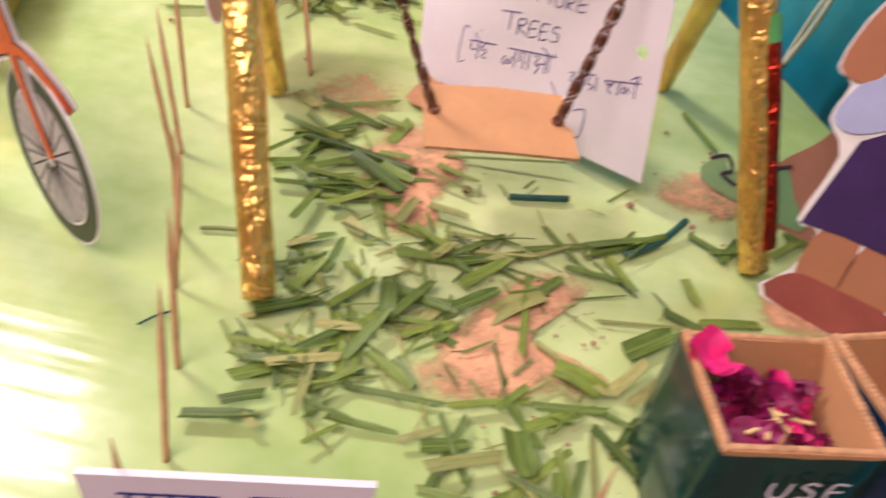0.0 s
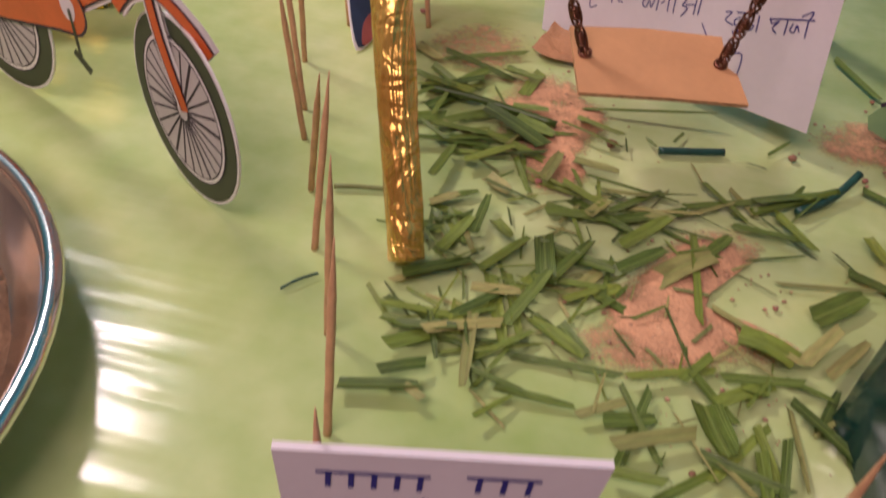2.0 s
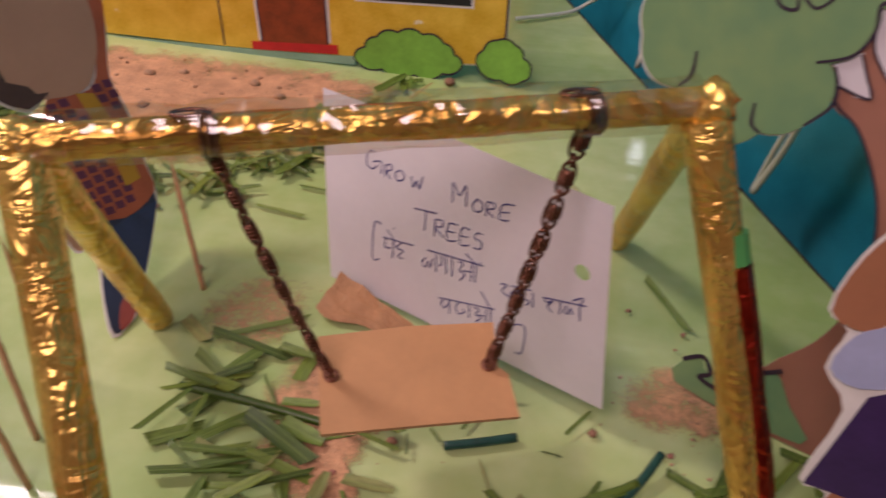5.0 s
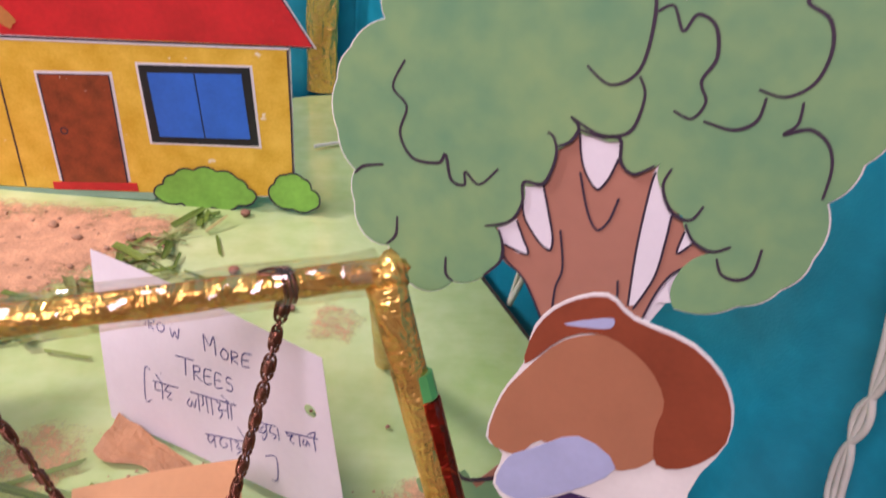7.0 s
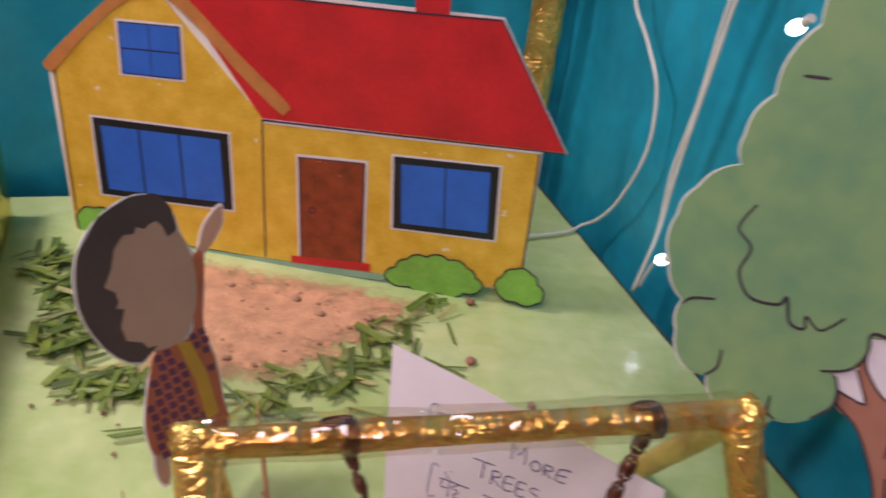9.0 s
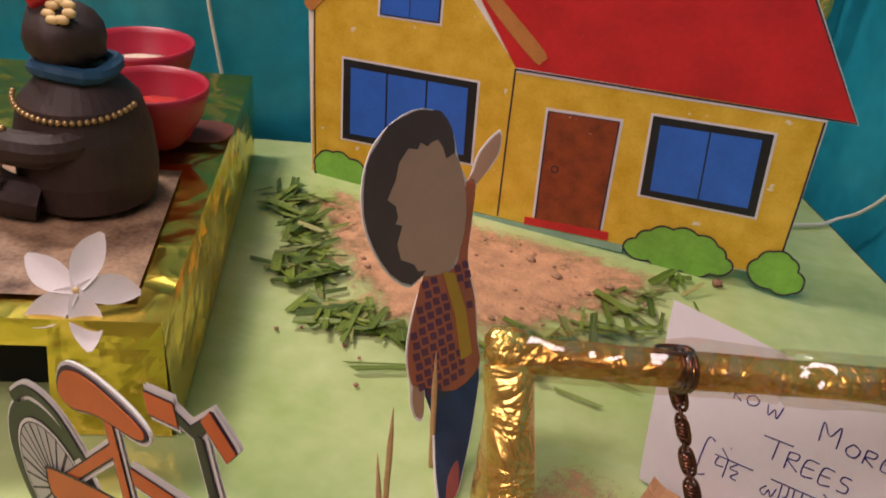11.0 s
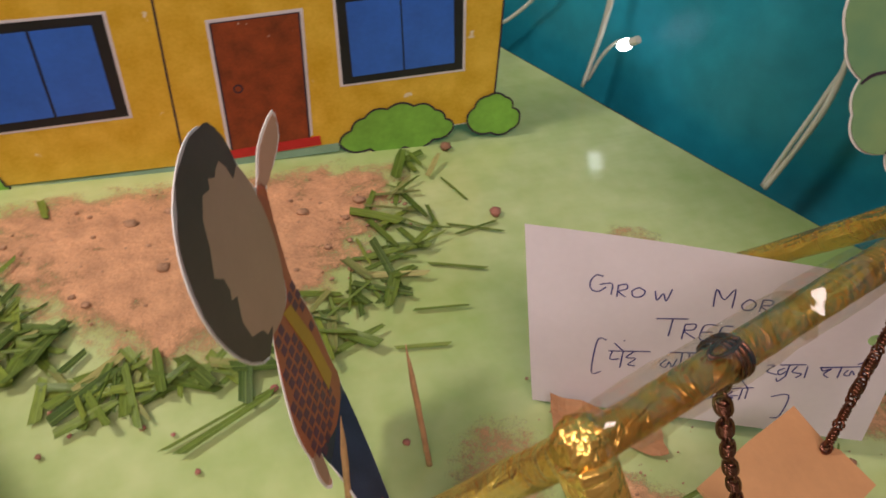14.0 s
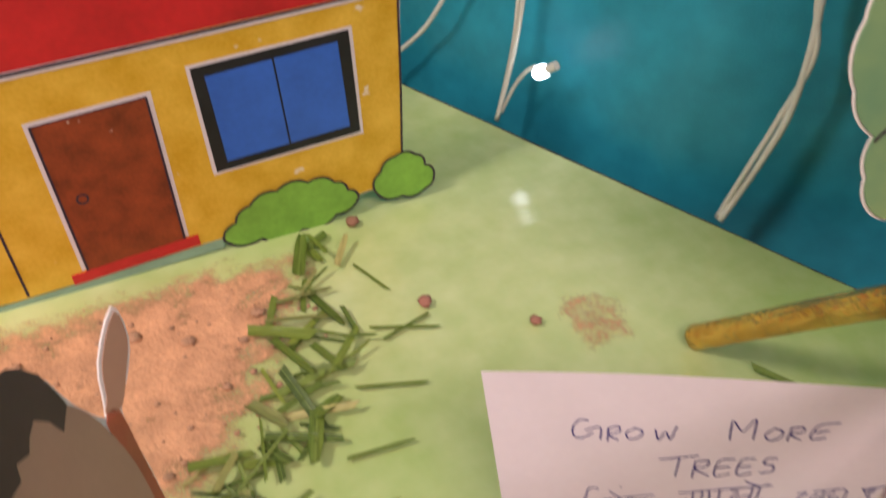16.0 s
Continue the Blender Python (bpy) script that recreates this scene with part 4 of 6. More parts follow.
def chain(a, b, units, name):
    """Barrel links of wound wire in long loops, joined by small oval rings; the loops shrink downwards."""
    a, b = Vector(a), Vector(b)
    bm = bmesh.new()
    d = (b - a).normalized()
    sidev = d.cross(Vector((0.2, 1, 0.1))).normalized()
    upv = d.cross(sidev)
    L = (b - a).length / units
    for i in range(units):
        t = (i + 0.42) / units
        k = 1.12 - 0.26 * t
        c = a.lerp(b, t) + Vector((0, 0, -0.0024)) * math.sin(math.pi * t)
        ang = 0.3 * math.sin(i * 1.7) + 0.15
        s = sidev * math.cos(ang) + upv * math.sin(ang)
        w = d.cross(s)
        ring = [c + d * (L * 0.47 * math.cos(j * math.pi / 9)) + s * (0.0019 * k * math.copysign(abs(math.sin(j * math.pi / 9)) ** 0.6, math.sin(j * math.pi / 9))) for j in range(18)]
        tube(bm, ring, 0.0005 * k, 6, closed=True)
        tube(bm, [c + d * (L * 0.25 * (1 - j / 6)) for j in range(13)], 0.0015 * k, 9, taper=lambda q: 0.55 + 0.45 * math.sin(math.pi * min(1, max(0, q))) ** 0.7)
        for j in range(4):
            e = c + d * (L * (0.17 - 0.115 * j))
            tube(bm, [e + s * (0.0015 * k * math.cos(m * math.pi / 5)) + w * (0.0015 * k * math.sin(m * math.pi / 5)) + d * (0.0005 * math.cos(m * math.pi / 5)) for m in range(10)], 0.00034, 5, closed=True)
        c2 = a.lerp(b, (i + 0.92) / units) + Vector((0, 0, -0.0024)) * math.sin(math.pi * min(1, (i + 0.92) / units))
        s2 = sidev * math.cos(ang + 1.0) + upv * math.sin(ang + 1.0)
        tube(bm, [c2 + d * (L * 0.17 * math.cos(j * math.pi / 6)) + s2 * (0.0016 * math.sin(j * math.pi / 6)) for j in range(12)], 0.00048, 6, closed=True)
    return part(name, bm, CHAINM, swing, "dark antique copper jewellery chain", smooth=True)


HL, HR = CL.lerp(CR, 0.252) + Vector((0, 0, -0.004)), CL.lerp(CR, 0.818) + Vector((0, 0, -0.004))
SL = SEATM @ Vector((-0.0245, 0.0015, 0.0016))
SR = SEATM @ Vector((0.0222, 0.0005, 0.0016))
chain(HL, SL, 8, "chain")
chain(HR, SR, 8, "chain")
for h in (HL, HR):
    t = (CR - CL).normalized()
    up = Vector((0, 0, 1))
    out = t.cross(up)
    for off in (-0.0016, 0.0, 0.0015):
        pts = [h + Vector((0, 0, 0.004)) + t * (off + 0.0012 * math.sin(k * math.pi / 8)) + (up * math.cos(k * math.pi / 8) + out * math.sin(k * math.pi / 8)) * 0.0055 for k in range(16)]
        part("hook", tube(bmesh.new(), pts, 0.0006, 6, closed=True), CHAINM, swing, "copper wire hook round the bar", smooth=True)
    pts = [h + Vector((0, 0, 0.0096)) + t * (0.0048 * math.cos(k * math.pi / 8) - 0.003) - out * (0.0016 * math.sin(k * math.pi / 8)) for k in range(16)]
    part("clasp", tube(bmesh.new(), pts, 0.00055, 6, closed=True), CHAINM, swing, "copper wire clasp on the bar", smooth=True)
for s in (SL, SR):
    pts = [s + Vector((0.0019 * math.cos(k * math.pi / 6), 0.0012 * math.sin(k * math.pi / 6), 0.0003 + 0.0010 * math.sin(k * math.pi / 6))) for k in range(12)]
    part("seat_ring", tube(bmesh.new(), pts, 0.0006, 6, closed=True), CHAINM, swing, smooth=True)

# ---- soil, pebbles and cut grass ----
def soil_patch(name, pts, height, label, seed, cover=1.0):
    """A low heap whose outline is the smoothed pts (mm on the table), frayed at the rim."""
    ring = spline(pts, True, 8)
    cx, cy = sum(p[0] for p in ring) / len(ring), sum(p[1] for p in ring) / len(ring)
    bm = bmesh.new()
    rows, n = [], len(ring)
    K = 14
    for k in range(K + 1):
        s = k / K
        row = []
        for i, (x, y) in enumerate(ring):
            fray = 1 + 0.10 * noise.noise(Vector((x * 0.09, y * 0.09, seed))) + 0.06 * noise.noise(Vector((x * 0.3, y * 0.3, seed + 4)))
            px, py = cx + (x - cx) * s * fray, cy + (y - cy) * s * fray
            z = height * (1 - s ** 2.2) * (0.75 + 0.5 * noise.noise(Vector((px * 0.08, py * 0.08, seed)))) + 0.35 * height * (1 - s) * noise.noise(Vector((px * 0.4, py * 0.4, seed)))
            row.append(bm.verts.new((px / 1000, py / 1000, max(z, 0.0) / 1000 + (0.0002 if k < K else -0.0006))))
        rows.append(row)
    for a, b in zip(rows, rows[1:]):
        for i in range(n):
            j = (i + 1) % n
            bm.faces.new((a[i], b[i], b[j], a[j]))
    bmesh.ops.remove_doubles(bm, verts=bm.verts[:], dist=1e-6)
    o = link(name, bm, DUST, smooth=True)
    at = o.data.attributes.new("cover", "FLOAT", "POINT")
    ids = [v.co for v in o.data.vertices]
    reach = [1 - min(1.0, max(0.0, (c.z - 0.0002) / (height * 0.0006))) for c in ids]
    for k, c in enumerate(ids):
        at.data[k].value = cover * (1.0 - reach[k])
    return tagged(o, label, "soil", kind="stuff")


soil_patch("soil", [(-108, 566), (-78, 520), (-48, 488), (-30, 470), (-12, 464), (12, 469), (48, 484), (78, 505), (104, 546), (120, 572), (100, 583), (40, 588), (-40, 592), (-100, 592)], 2.2, "reddish orange soil spread in front of the house", 1)
soil_patch("soil", [(150, 236), (166, 230), (182, 236), (198, 244), (214, 252), (206, 260), (190, 256), (186, 268), (196, 290), (206, 300), (190, 304), (172, 292), (164, 280), (158, 262), (150, 250)], 1.3, "loose orange soil among the cut grass", 2, 0.85)
soil_patch("soil", [(112, 318), (124, 302), (138, 300), (146, 312), (140, 322), (150, 350), (142, 366), (122, 380), (110, 376), (104, 352)], 1.2, "loose orange soil among the cut grass", 3, 0.8)
soil_patch("soil", [(70, 376), (88, 366), (104, 370), (112, 392), (100, 412), (80, 408), (68, 394)], 0.6, "thin pinkish soil dust behind the cut grass", 4, 0.4)
soil_patch("soil", [(222, 362), (236, 352), (258, 354), (272, 366), (268, 384), (246, 388), (228, 380)], 1.0, "thin orange soil near the paper tree", 5, 0.6)
soil_patch("soil", [(184, 474), (198, 466), (214, 470), (218, 486), (206, 500), (192, 496)], 0.5, "thin dusting of orange soil on the sheet", 6, 0.35)
soil_patch("soil", [(262, 300), (276, 296), (300, 300), (306, 318), (284, 326), (264, 318)], 0.8, "thin orange soil by the paper girl", 7, 0.6)


def pebble_mesh(seed, r):
    bm = bmesh.new()
    blob(bm, (0, 0, 0), (r, r * 0.85, r * 0.6), rough=0.5, seg=8)
    me = bpy.data.meshes.new("pebble")
    bm.to_mesh(me)
    bm.free()
    me.materials.append(STONE)
    return me


PEB = [pebble_mesh(i, 1.0) for i in range(3)]


def pebble(x, y, r, rng):
    o = new("pebble", PEB[rng.randrange(3)])
    o.matrix_world = pose(x / 1000, y / 1000, r * 0.45 / 1000 + 0.0002, 0, 0, rng.uniform(0, 360)) @ Matrix.Diagonal((r / 1000, r / 1000, r / 1000, 1))
    tagged(o, "small red-brown clay pebble lying on the sheet", "pebble", group="pebbles")


rngp = random.Random(7)
for x, y, r in ((140, 581, 3.4), (144, 522, 3.4), (178, 492, 2.8), (60, 408, 1.6), (-28, 442, 1.4), (-58, 458, 1.2), (-62, 440, 1.3), (-52, 446, 1.0), (-18, 436, 1.0), (215, 350, 1.8), (150, 336, 2.2), (134, 322, 1.4), (128, 306, 1.4), (205, 396, 1.3), (230, 412, 1.2), (196, 420, 1.0), (182, 206, 1.0), (205, 270, 1.1), (-12, 418, 1.3), (20, 446, 1.8), (28, 444, 1.5), (250, 402, 1.2), (240, 345, 1.3), (279, 366, 6.5), (292, 358, 4.5), (268, 372, 3.2)):
    pebble(x, y, r, rngp)
bm = bmesh.new()
for i in range(15):
    a, s = rngp.uniform(0, 6.283), math.sqrt(rngp.random())
    x, y, r = 8 + 96 * s * math.cos(a), 532 + 50 * s * math.sin(a), rngp.choice((1.6, 2.0, 2.6, 3.2))
    blob(bm, (x / 1000, y / 1000, (1.2 + 0.3 * r) / 1000), (r / 1000, r * 0.8 / 1000, r * 0.5 / 1000), rough=0.6, seg=7)
for i in range(130):
    a, s = rngp.uniform(0, 6.283), math.sqrt(rngp.random())
    x, y, r = 5 + 100 * s * math.cos(a), 535 + 48 * s * math.sin(a), rngp.choice((0.4, 0.5, 0.6, 0.7, 0.9, 1.3))
    blob(bm, (x / 1000, y / 1000, (1.3 + 0.4 * r) / 1000), (r / 1000, r * 0.8 / 1000, r * 0.6 / 1000), rough=0.4, seg=6)
for i in range(420):
    x, y = rngp.choice(((165, 245, 18), (182, 280, 18), (125, 340, 25), (135, 390, 20), (195, 225, 30), (245, 368, 20)))[:2]
    x, y, r = x + rngp.gauss(0, 14), y + rngp.gauss(0, 13), rngp.choice((0.25, 0.3, 0.4, 0.5, 0.8))
    blob(bm, (x / 1000, y / 1000, (0.5 + 0.4 * r) / 1000), (r / 1000, r * 0.8 / 1000, r * 0.6 / 1000), rough=0.4, seg=6)
tagged(link("soil_crumbs", bm, CRUMB), "red-brown crumbs and grit scattered over the soil", "grit", kind="stuff")


def blade_mesh(kind):
    """A cut piece of leaf blade, 1 long and 1 wide, keeled along its middle."""
    bm = bmesh.new()
    n = 6
    rows = []
    for i in range(n + 1):
        t = i / n
        w = (0.5, 0.5 * min(1, 0.55 + 1.6 * (1 - t)), 0.44 - 0.10 * t)[kind]
        lift = (0.22 * math.sin(math.pi * t), 0.30 * t * t, 0.16 * t)[kind]
        keel = (0.16, 0.42, 0.30)[kind] * w
        skew = (0.10, -0.06, 0.16)[kind]
        rows.append([bm.verts.new((t - 0.5 + s * skew * (1 if t > 0.9 else -0.6 if t < 0.1 else 0.2) * w, s * w, lift * 0.6 + (keel * (0.4 if kind == 2 and s < 0 else 1) if s else 0))) for s in (-1, 0, 1)])
    for a, b in zip(rows, rows[1:]):
        for k in (0, 1):
            bm.faces.new((a[k], b[k], b[k + 1], a[k + 1]))
    low = bmesh.ops.duplicate(bm, geom=bm.faces[:])
    for v in [g for g in low["geom"] if isinstance(g, bmesh.types.BMVert)]:
        v.co.z -= 0.05
    bmesh.ops.reverse_faces(bm, faces=[g for g in low["geom"] if isinstance(g, bmesh.types.BMFace)])
    me = bpy.data.meshes.new("blade")
    bm.to_mesh(me)
    bm.free()
    return me


def blade_set(material):
    out = []
    for k in range(3):
        me = blade_mesh(k)
        me.materials.append(material)
        me.polygons.foreach_set("use_smooth", [True] * len(me.polygons))
        out.append(me)
    return out


BL, BLDRY, BLDARK = blade_set(BLADE), blade_set(BLADEDRY), blade_set(BLADEDARK)
rngb = random.Random(21)


def clipping(root, x0, y0, x1, y1, w, z, meshes, tilt=0.0):
    L = math.hypot(x1 - x0, y1 - y0)
    o = new("blade", meshes[rngb.randrange(3)])
    o.parent = root
    th = max(w * 0.9, 1.2)
    o.matrix_world = pose((x0 + x1) / 2000, (y0 + y1) / 2000, z / 1000, rngb.uniform(-14, 14), tilt, math.degrees(math.atan2(y1 - y0, x1 - x0))) @ Matrix.Diagonal((L / 1000, w / 1000, th / 1000, 1))
    return o


heap = thing("grass_clippings", pose(0, 0, 0), "cut green leaf blades strewn under the swing", "grass clippings")
BACK_HEAP = [(65, 380, 77, 369, 6.2), (79, 372, 110, 386, 2.2), (90, 316, 121, 328, 4.3), (103, 308, 128, 320, 2.8), (94, 292, 97, 313, 3.6), (86, 325, 104, 342, 3.5), (111, 301, 120, 295, 4.9), (114, 337, 129, 331, 5.9), (137, 355, 187, 362, 1.8), (105, 368, 119, 366, 2.7), (114, 357, 118, 375, 4.8), (85, 350, 98, 367, 4.8), (138, 319, 154, 317, 4.2), (136, 346, 153, 338, 4.5), (131, 338, 153, 332, 2.0), (81, 337, 93, 351, 5.1), (76, 363, 93, 351, 4.3)]
MID_HEAP = [(121, 309, 152, 299, 4.5), (133, 289, 157, 294, 4.8), (153, 292, 177, 302, 4.9), (158, 280, 172, 297, 4.7), (158, 268, 171, 280, 5.0), (168, 269, 186, 286, 8.8), (182, 322, 197, 306, 3.3), (178, 309, 219, 323, 3.3), (207, 312, 217, 296, 4.2), (199, 313, 227, 330, 3.9), (193, 287, 215, 295, 0.9), (206, 280, 235, 285, 1.7), (180, 295, 182, 255, 2.5), (143, 310, 175, 308, 1.8), (136, 304, 151, 296, 3.6)]
POST_HEAP = [(88, 242, 99, 230, 1.6), (100, 221, 117, 234, 5.1), (97, 247, 115, 260, 4.3), (94, 234, 116, 236, 3.0), (120, 239, 123, 211, 3.2), (121, 257, 130, 231, 4.2), (126, 259, 134, 233, 3.0), (118, 257, 130, 274, 3.6), (134, 277, 138, 256, 6.0), (139, 257, 149, 278, 4.0), (144, 254, 153, 268, 5.2), (129, 251, 134, 260, 2.7), (99, 277, 108, 265, 2.5), (103, 279, 111, 266, 2.1), (113, 270, 114, 289, 3.0), (97, 285, 110, 293, 3.5), (105, 242, 119, 241, 1.5), (104, 237, 109, 231, 1.9)]
FRONT_HEAP = [(132, 229, 162, 230, 2.2), (136, 243, 152, 233, 4.1), (164, 229, 187, 239, 2.9), (186, 263, 210, 246, 2.8), (193, 252, 208, 247, 9.8), (206, 243, 218, 238, 2.7), (194, 237, 201, 235, 6.4), (180, 236, 192, 223, 3.7), (184, 226, 189, 210, 8.5), (162, 206, 182, 216, 4.1), (174, 196, 193, 213, 3.0), (193, 214, 201, 225, 2.1), (159, 213, 172, 218, 4.2), (198, 216, 199, 197, 4.1), (204, 220, 202, 198, 3.1), (207, 234, 209, 207, 1.6)]
EDGE_HEAP = [(213, 226, 220, 243, 2.7), (215, 267, 231, 282, 6.9), (211, 249, 222, 264, 5.3), (235, 309, 240, 297, 3.3), (161, 199, 175, 199, 3.6), (121, 174, 137, 167, 2.7), (155, 185, 169, 185, 6.6), (92, 205, 112, 210, 4.1), (107, 210, 114, 206, 2.4), (122, 218, 138, 216, 1.7), (220, 221, 227, 211, 2.9), (144, 243, 152, 234, 4.8)]
for k, group in enumerate((BACK_HEAP, MID_HEAP, POST_HEAP, FRONT_HEAP, EDGE_HEAP)):
    for i, (x0, y0, x1, y1, w) in enumerate(group):
        clipping(heap, x0, y0, x1, y1, w * 1.0, 1.1 + 0.75 * (i % 5), BLDRY if (i * 7 + k) % 6 == 0 else BL, rngb.uniform(-6, 6))
for i in range(115):
    cx, cy, sx, sy = rngb.choice(((92, 340, 12, 18), (112, 325, 14, 14), (148, 300, 16, 7), (168, 292, 14, 7), (200, 312, 16, 7), (106, 274, 5, 9), (122, 248, 11, 10), (146, 258, 10, 9), (112, 232, 9, 8), (198, 240, 12, 12), (200, 212, 9, 11), (165, 212, 18, 6), (132, 222, 8, 8)))
    x, y, a, L = rngb.gauss(cx, sx), rngb.gauss(cy, sy), rngb.gauss(0.35, 0.9), rngb.uniform(10, 26)
    dx, dy = L / 2 * math.cos(a), L / 2 * math.sin(a)
    if min(y - dy, y + dy) < 172 + 0.38 * (x - 160):
        continue
    clipping(heap, x - dx, y - dy, x + dx, y + dy, rngb.choice((0.8, 1.2, 1.8, 2.6, 3.4, 4.0)), 0.8 + rngb.random() * 3.2, BLDRY if i % 5 == 0 else BL, rngb.uniform(-8, 8))
for i in range(15):
    x, y, a, L = rngb.gauss(96, 11), rngb.gauss(333, 17), rngb.gauss(0.25, 0.6), rngb.uniform(14, 30)
    dx, dy = L / 2 * math.cos(a), L / 2 * math.sin(a)
    clipping(heap, x - dx, y - dy, x + dx, y + dy, rngb.choice((2.4, 3.6, 4.6, 5.6)), 1.2 + rngb.random() * 4.0, BL, rngb.uniform(-9, 9))
for i in range(90):
    x, y, a, L = rngb.gauss(145, 34), rngb.gauss(268, 38), rngb.uniform(0, 3.1), rngb.uniform(5, 16)
    dx, dy = L / 2 * math.cos(a), L / 2 * math.sin(a)
    if min(y - dy, y + dy) > 185 + 0.38 * (x - 160) and x > 84:
        clipping(heap, x - dx, y - dy, x + dx, y + dy, rngb.choice((0.5, 0.7, 0.9, 1.3)), 0.7 + rngb.random() * 1.5, BLDRY if i % 2 else BL, rngb.uniform(-5, 5))
for x0, y0, x1, y1 in ((246, 330, 262, 336), (238, 338, 252, 330), (258, 342, 250, 326), (262, 296, 240, 290), (228, 292, 246, 284), (238, 432, 252, 404), (284, 338, 300, 330), (276, 352, 290, 346), (270, 336, 282, 350)):
    clipping(heap, x0, y0, x1, y1, 3.6, 1.4, BL)


def stem(name, pts, r, material, label):
    o = link(name, tube(bmesh.new(), [(x / 1000, y / 1000, z / 1000) for x, y, z in spline(pts, False, 5)], r / 1000, 8), material, smooth=True)
    return tagged(o, label, "plant stem")


stem("plant_stem", [(76, 347, 2.6), (100, 343, 4.0), (129, 339, 2.4)], 1.5, BLADE, "long green plant stem lying on cut grass")
stem("plant_stem", [(167, 337, 1.6), (178, 340, 1.7), (190, 344, 1.6)], 1.5, BLADEDARK, "short dark teal plant stem on the sheet")
stem("plant_stem", [(214, 317, 2.0), (226, 328, 2.2), (236, 342, 5.0)], 1.5, BLADEDARK, "dark blue-green plant stem on the sheet")
stem("plant_stem", [(199, 312, 2.0), (214, 322, 2.4), (228, 331, 3.2)], 1.6, BLADE, "green plant stem lying on cut grass")
stem("dry_twig", [(65, 233, 0.8), (69, 238, 1.2), (73, 242, 0.8)], 0.4, BLADEDARK, "thin dark twig on the green sheet")
stem("dry_twig", [(64, 281, 0.9), (71, 283, 1.1), (80, 285, 0.9)], 0.8, BLADEDRY, "short dark twig beside the gold leg")

ring = thing("grass_border", pose(0, 0, 0), "border of cut green blades round the soil patch", "grass clippings")
CLUMPS = ((-118, 566, 9, 7, 14), (-112, 552, 8, 5, 12), (-94, 532, 9, 7, 22), (-76, 512, 8, 6, 18), (-70, 489, 9, 6, 26), (-44, 464, 9, 5, 17), (-26, 456, 8, 5, 13), (2, 458, 13, 4, 13), (32, 464, 13, 4, 12), (62, 483, 10, 5, 17), (84, 504, 9, 8, 13), (96, 526, 10, 9, 10), (108, 548, 9, 9, 7), (120, 566, 6, 8, 5))
for cx, cy, sx, sy, count in CLUMPS:
    lean = rngb.uniform(-0.5, 0.9)
    for i in range(count):
        x, y, a, L = rngb.gauss(cx, sx), min(rngb.gauss(cy, sy), 577), rngb.gauss(lean, 1.05), rngb.uniform(12, 30)
        dx, dy = L / 2 * math.cos(a), L / 2 * math.sin(a)
        clipping(ring, x - dx, y - dy, x + dx, min(y + dy, 582), rngb.choice((1.4, 2.0, 2.8, 3.8, 5.2)), 1.4 + rngb.random() * (5.0 if count > 18 else 3.0), BLDRY if i % 9 == 0 else BL, rngb.uniform(-13, 13))
for x0, y0, x1, y1, w in ((-60, 584, -58, 570, 4.0), (-17, 426, 19, 443, 3.6), (-58, 452, -34, 470, 5.0), (-48, 446, -36, 474, 4.4), (-62, 470, -36, 462, 4.2), (-30, 452, 0, 462, 5.0)):
    clipping(ring, x0, y0, x1, y1, w, 2.4, BL)
for x0, y0, x1, y1 in ((128, 556, 134, 536), (118, 520, 142, 508), (120, 512, 142, 516), (100, 496, 124, 486), (84, 470, 108, 466), (-22, 430, 20, 446), (70, 452, 92, 448)):
    clipping(ring, x0, y0, x1, y1, 1.8, 1.2, BL)

# ---- bamboo picks, each pushed upright into the table ----
def pick_mesh():
    bm = bmesh.new()
    tube(bm, [(0.00006 * math.sin(i * 2.1), 0.00006 * math.cos(i * 1.7), -0.002 + 0.058 * i / 12) for i in range(13)], 0.00108, 10, taper=lambda t: 1.0 if t < 0.72 else max(0.12, 1 - (t - 0.72) / 0.28 * 0.88))
    return bm


pick = link("toothpick", pick_mesh(), WOOD, smooth=True)
tagged(pick, "pale bamboo toothpick standing upright in the sheet", "toothpick", group="picket fence of toothpicks")
PICKS = ((0.0262, 0.3525, 0.0, -0.4), (0.0380, 0.3215, -10, 12), (0.0447, 0.3040, -8, 5), (0.0570, 0.2785, 10, -14), (0.0678, 0.2530, 2, 11), (0.0830, 0.2225, 0, 6), (0.0938, 0.1925, -1, 11), (0.0650, 0.3980, -8, 10), (0.0330, 0.3870, -3, -1), (0.1995, 0.1790, 2, 4), (0.2390, 0.2010, 1, 4))
for k, (x, y, dx, dy) in enumerate(PICKS):
    d = Vector((dx / 1000, dy / 1000, 0.054)).normalized()
    m = Matrix.Translation((x, y, 0)) @ Vector((0, 0, 1)).rotation_difference(d).to_matrix().to_4x4()
    if k == 0:
        pick.matrix_world = m
    else:
        copy_thing(pick, m)

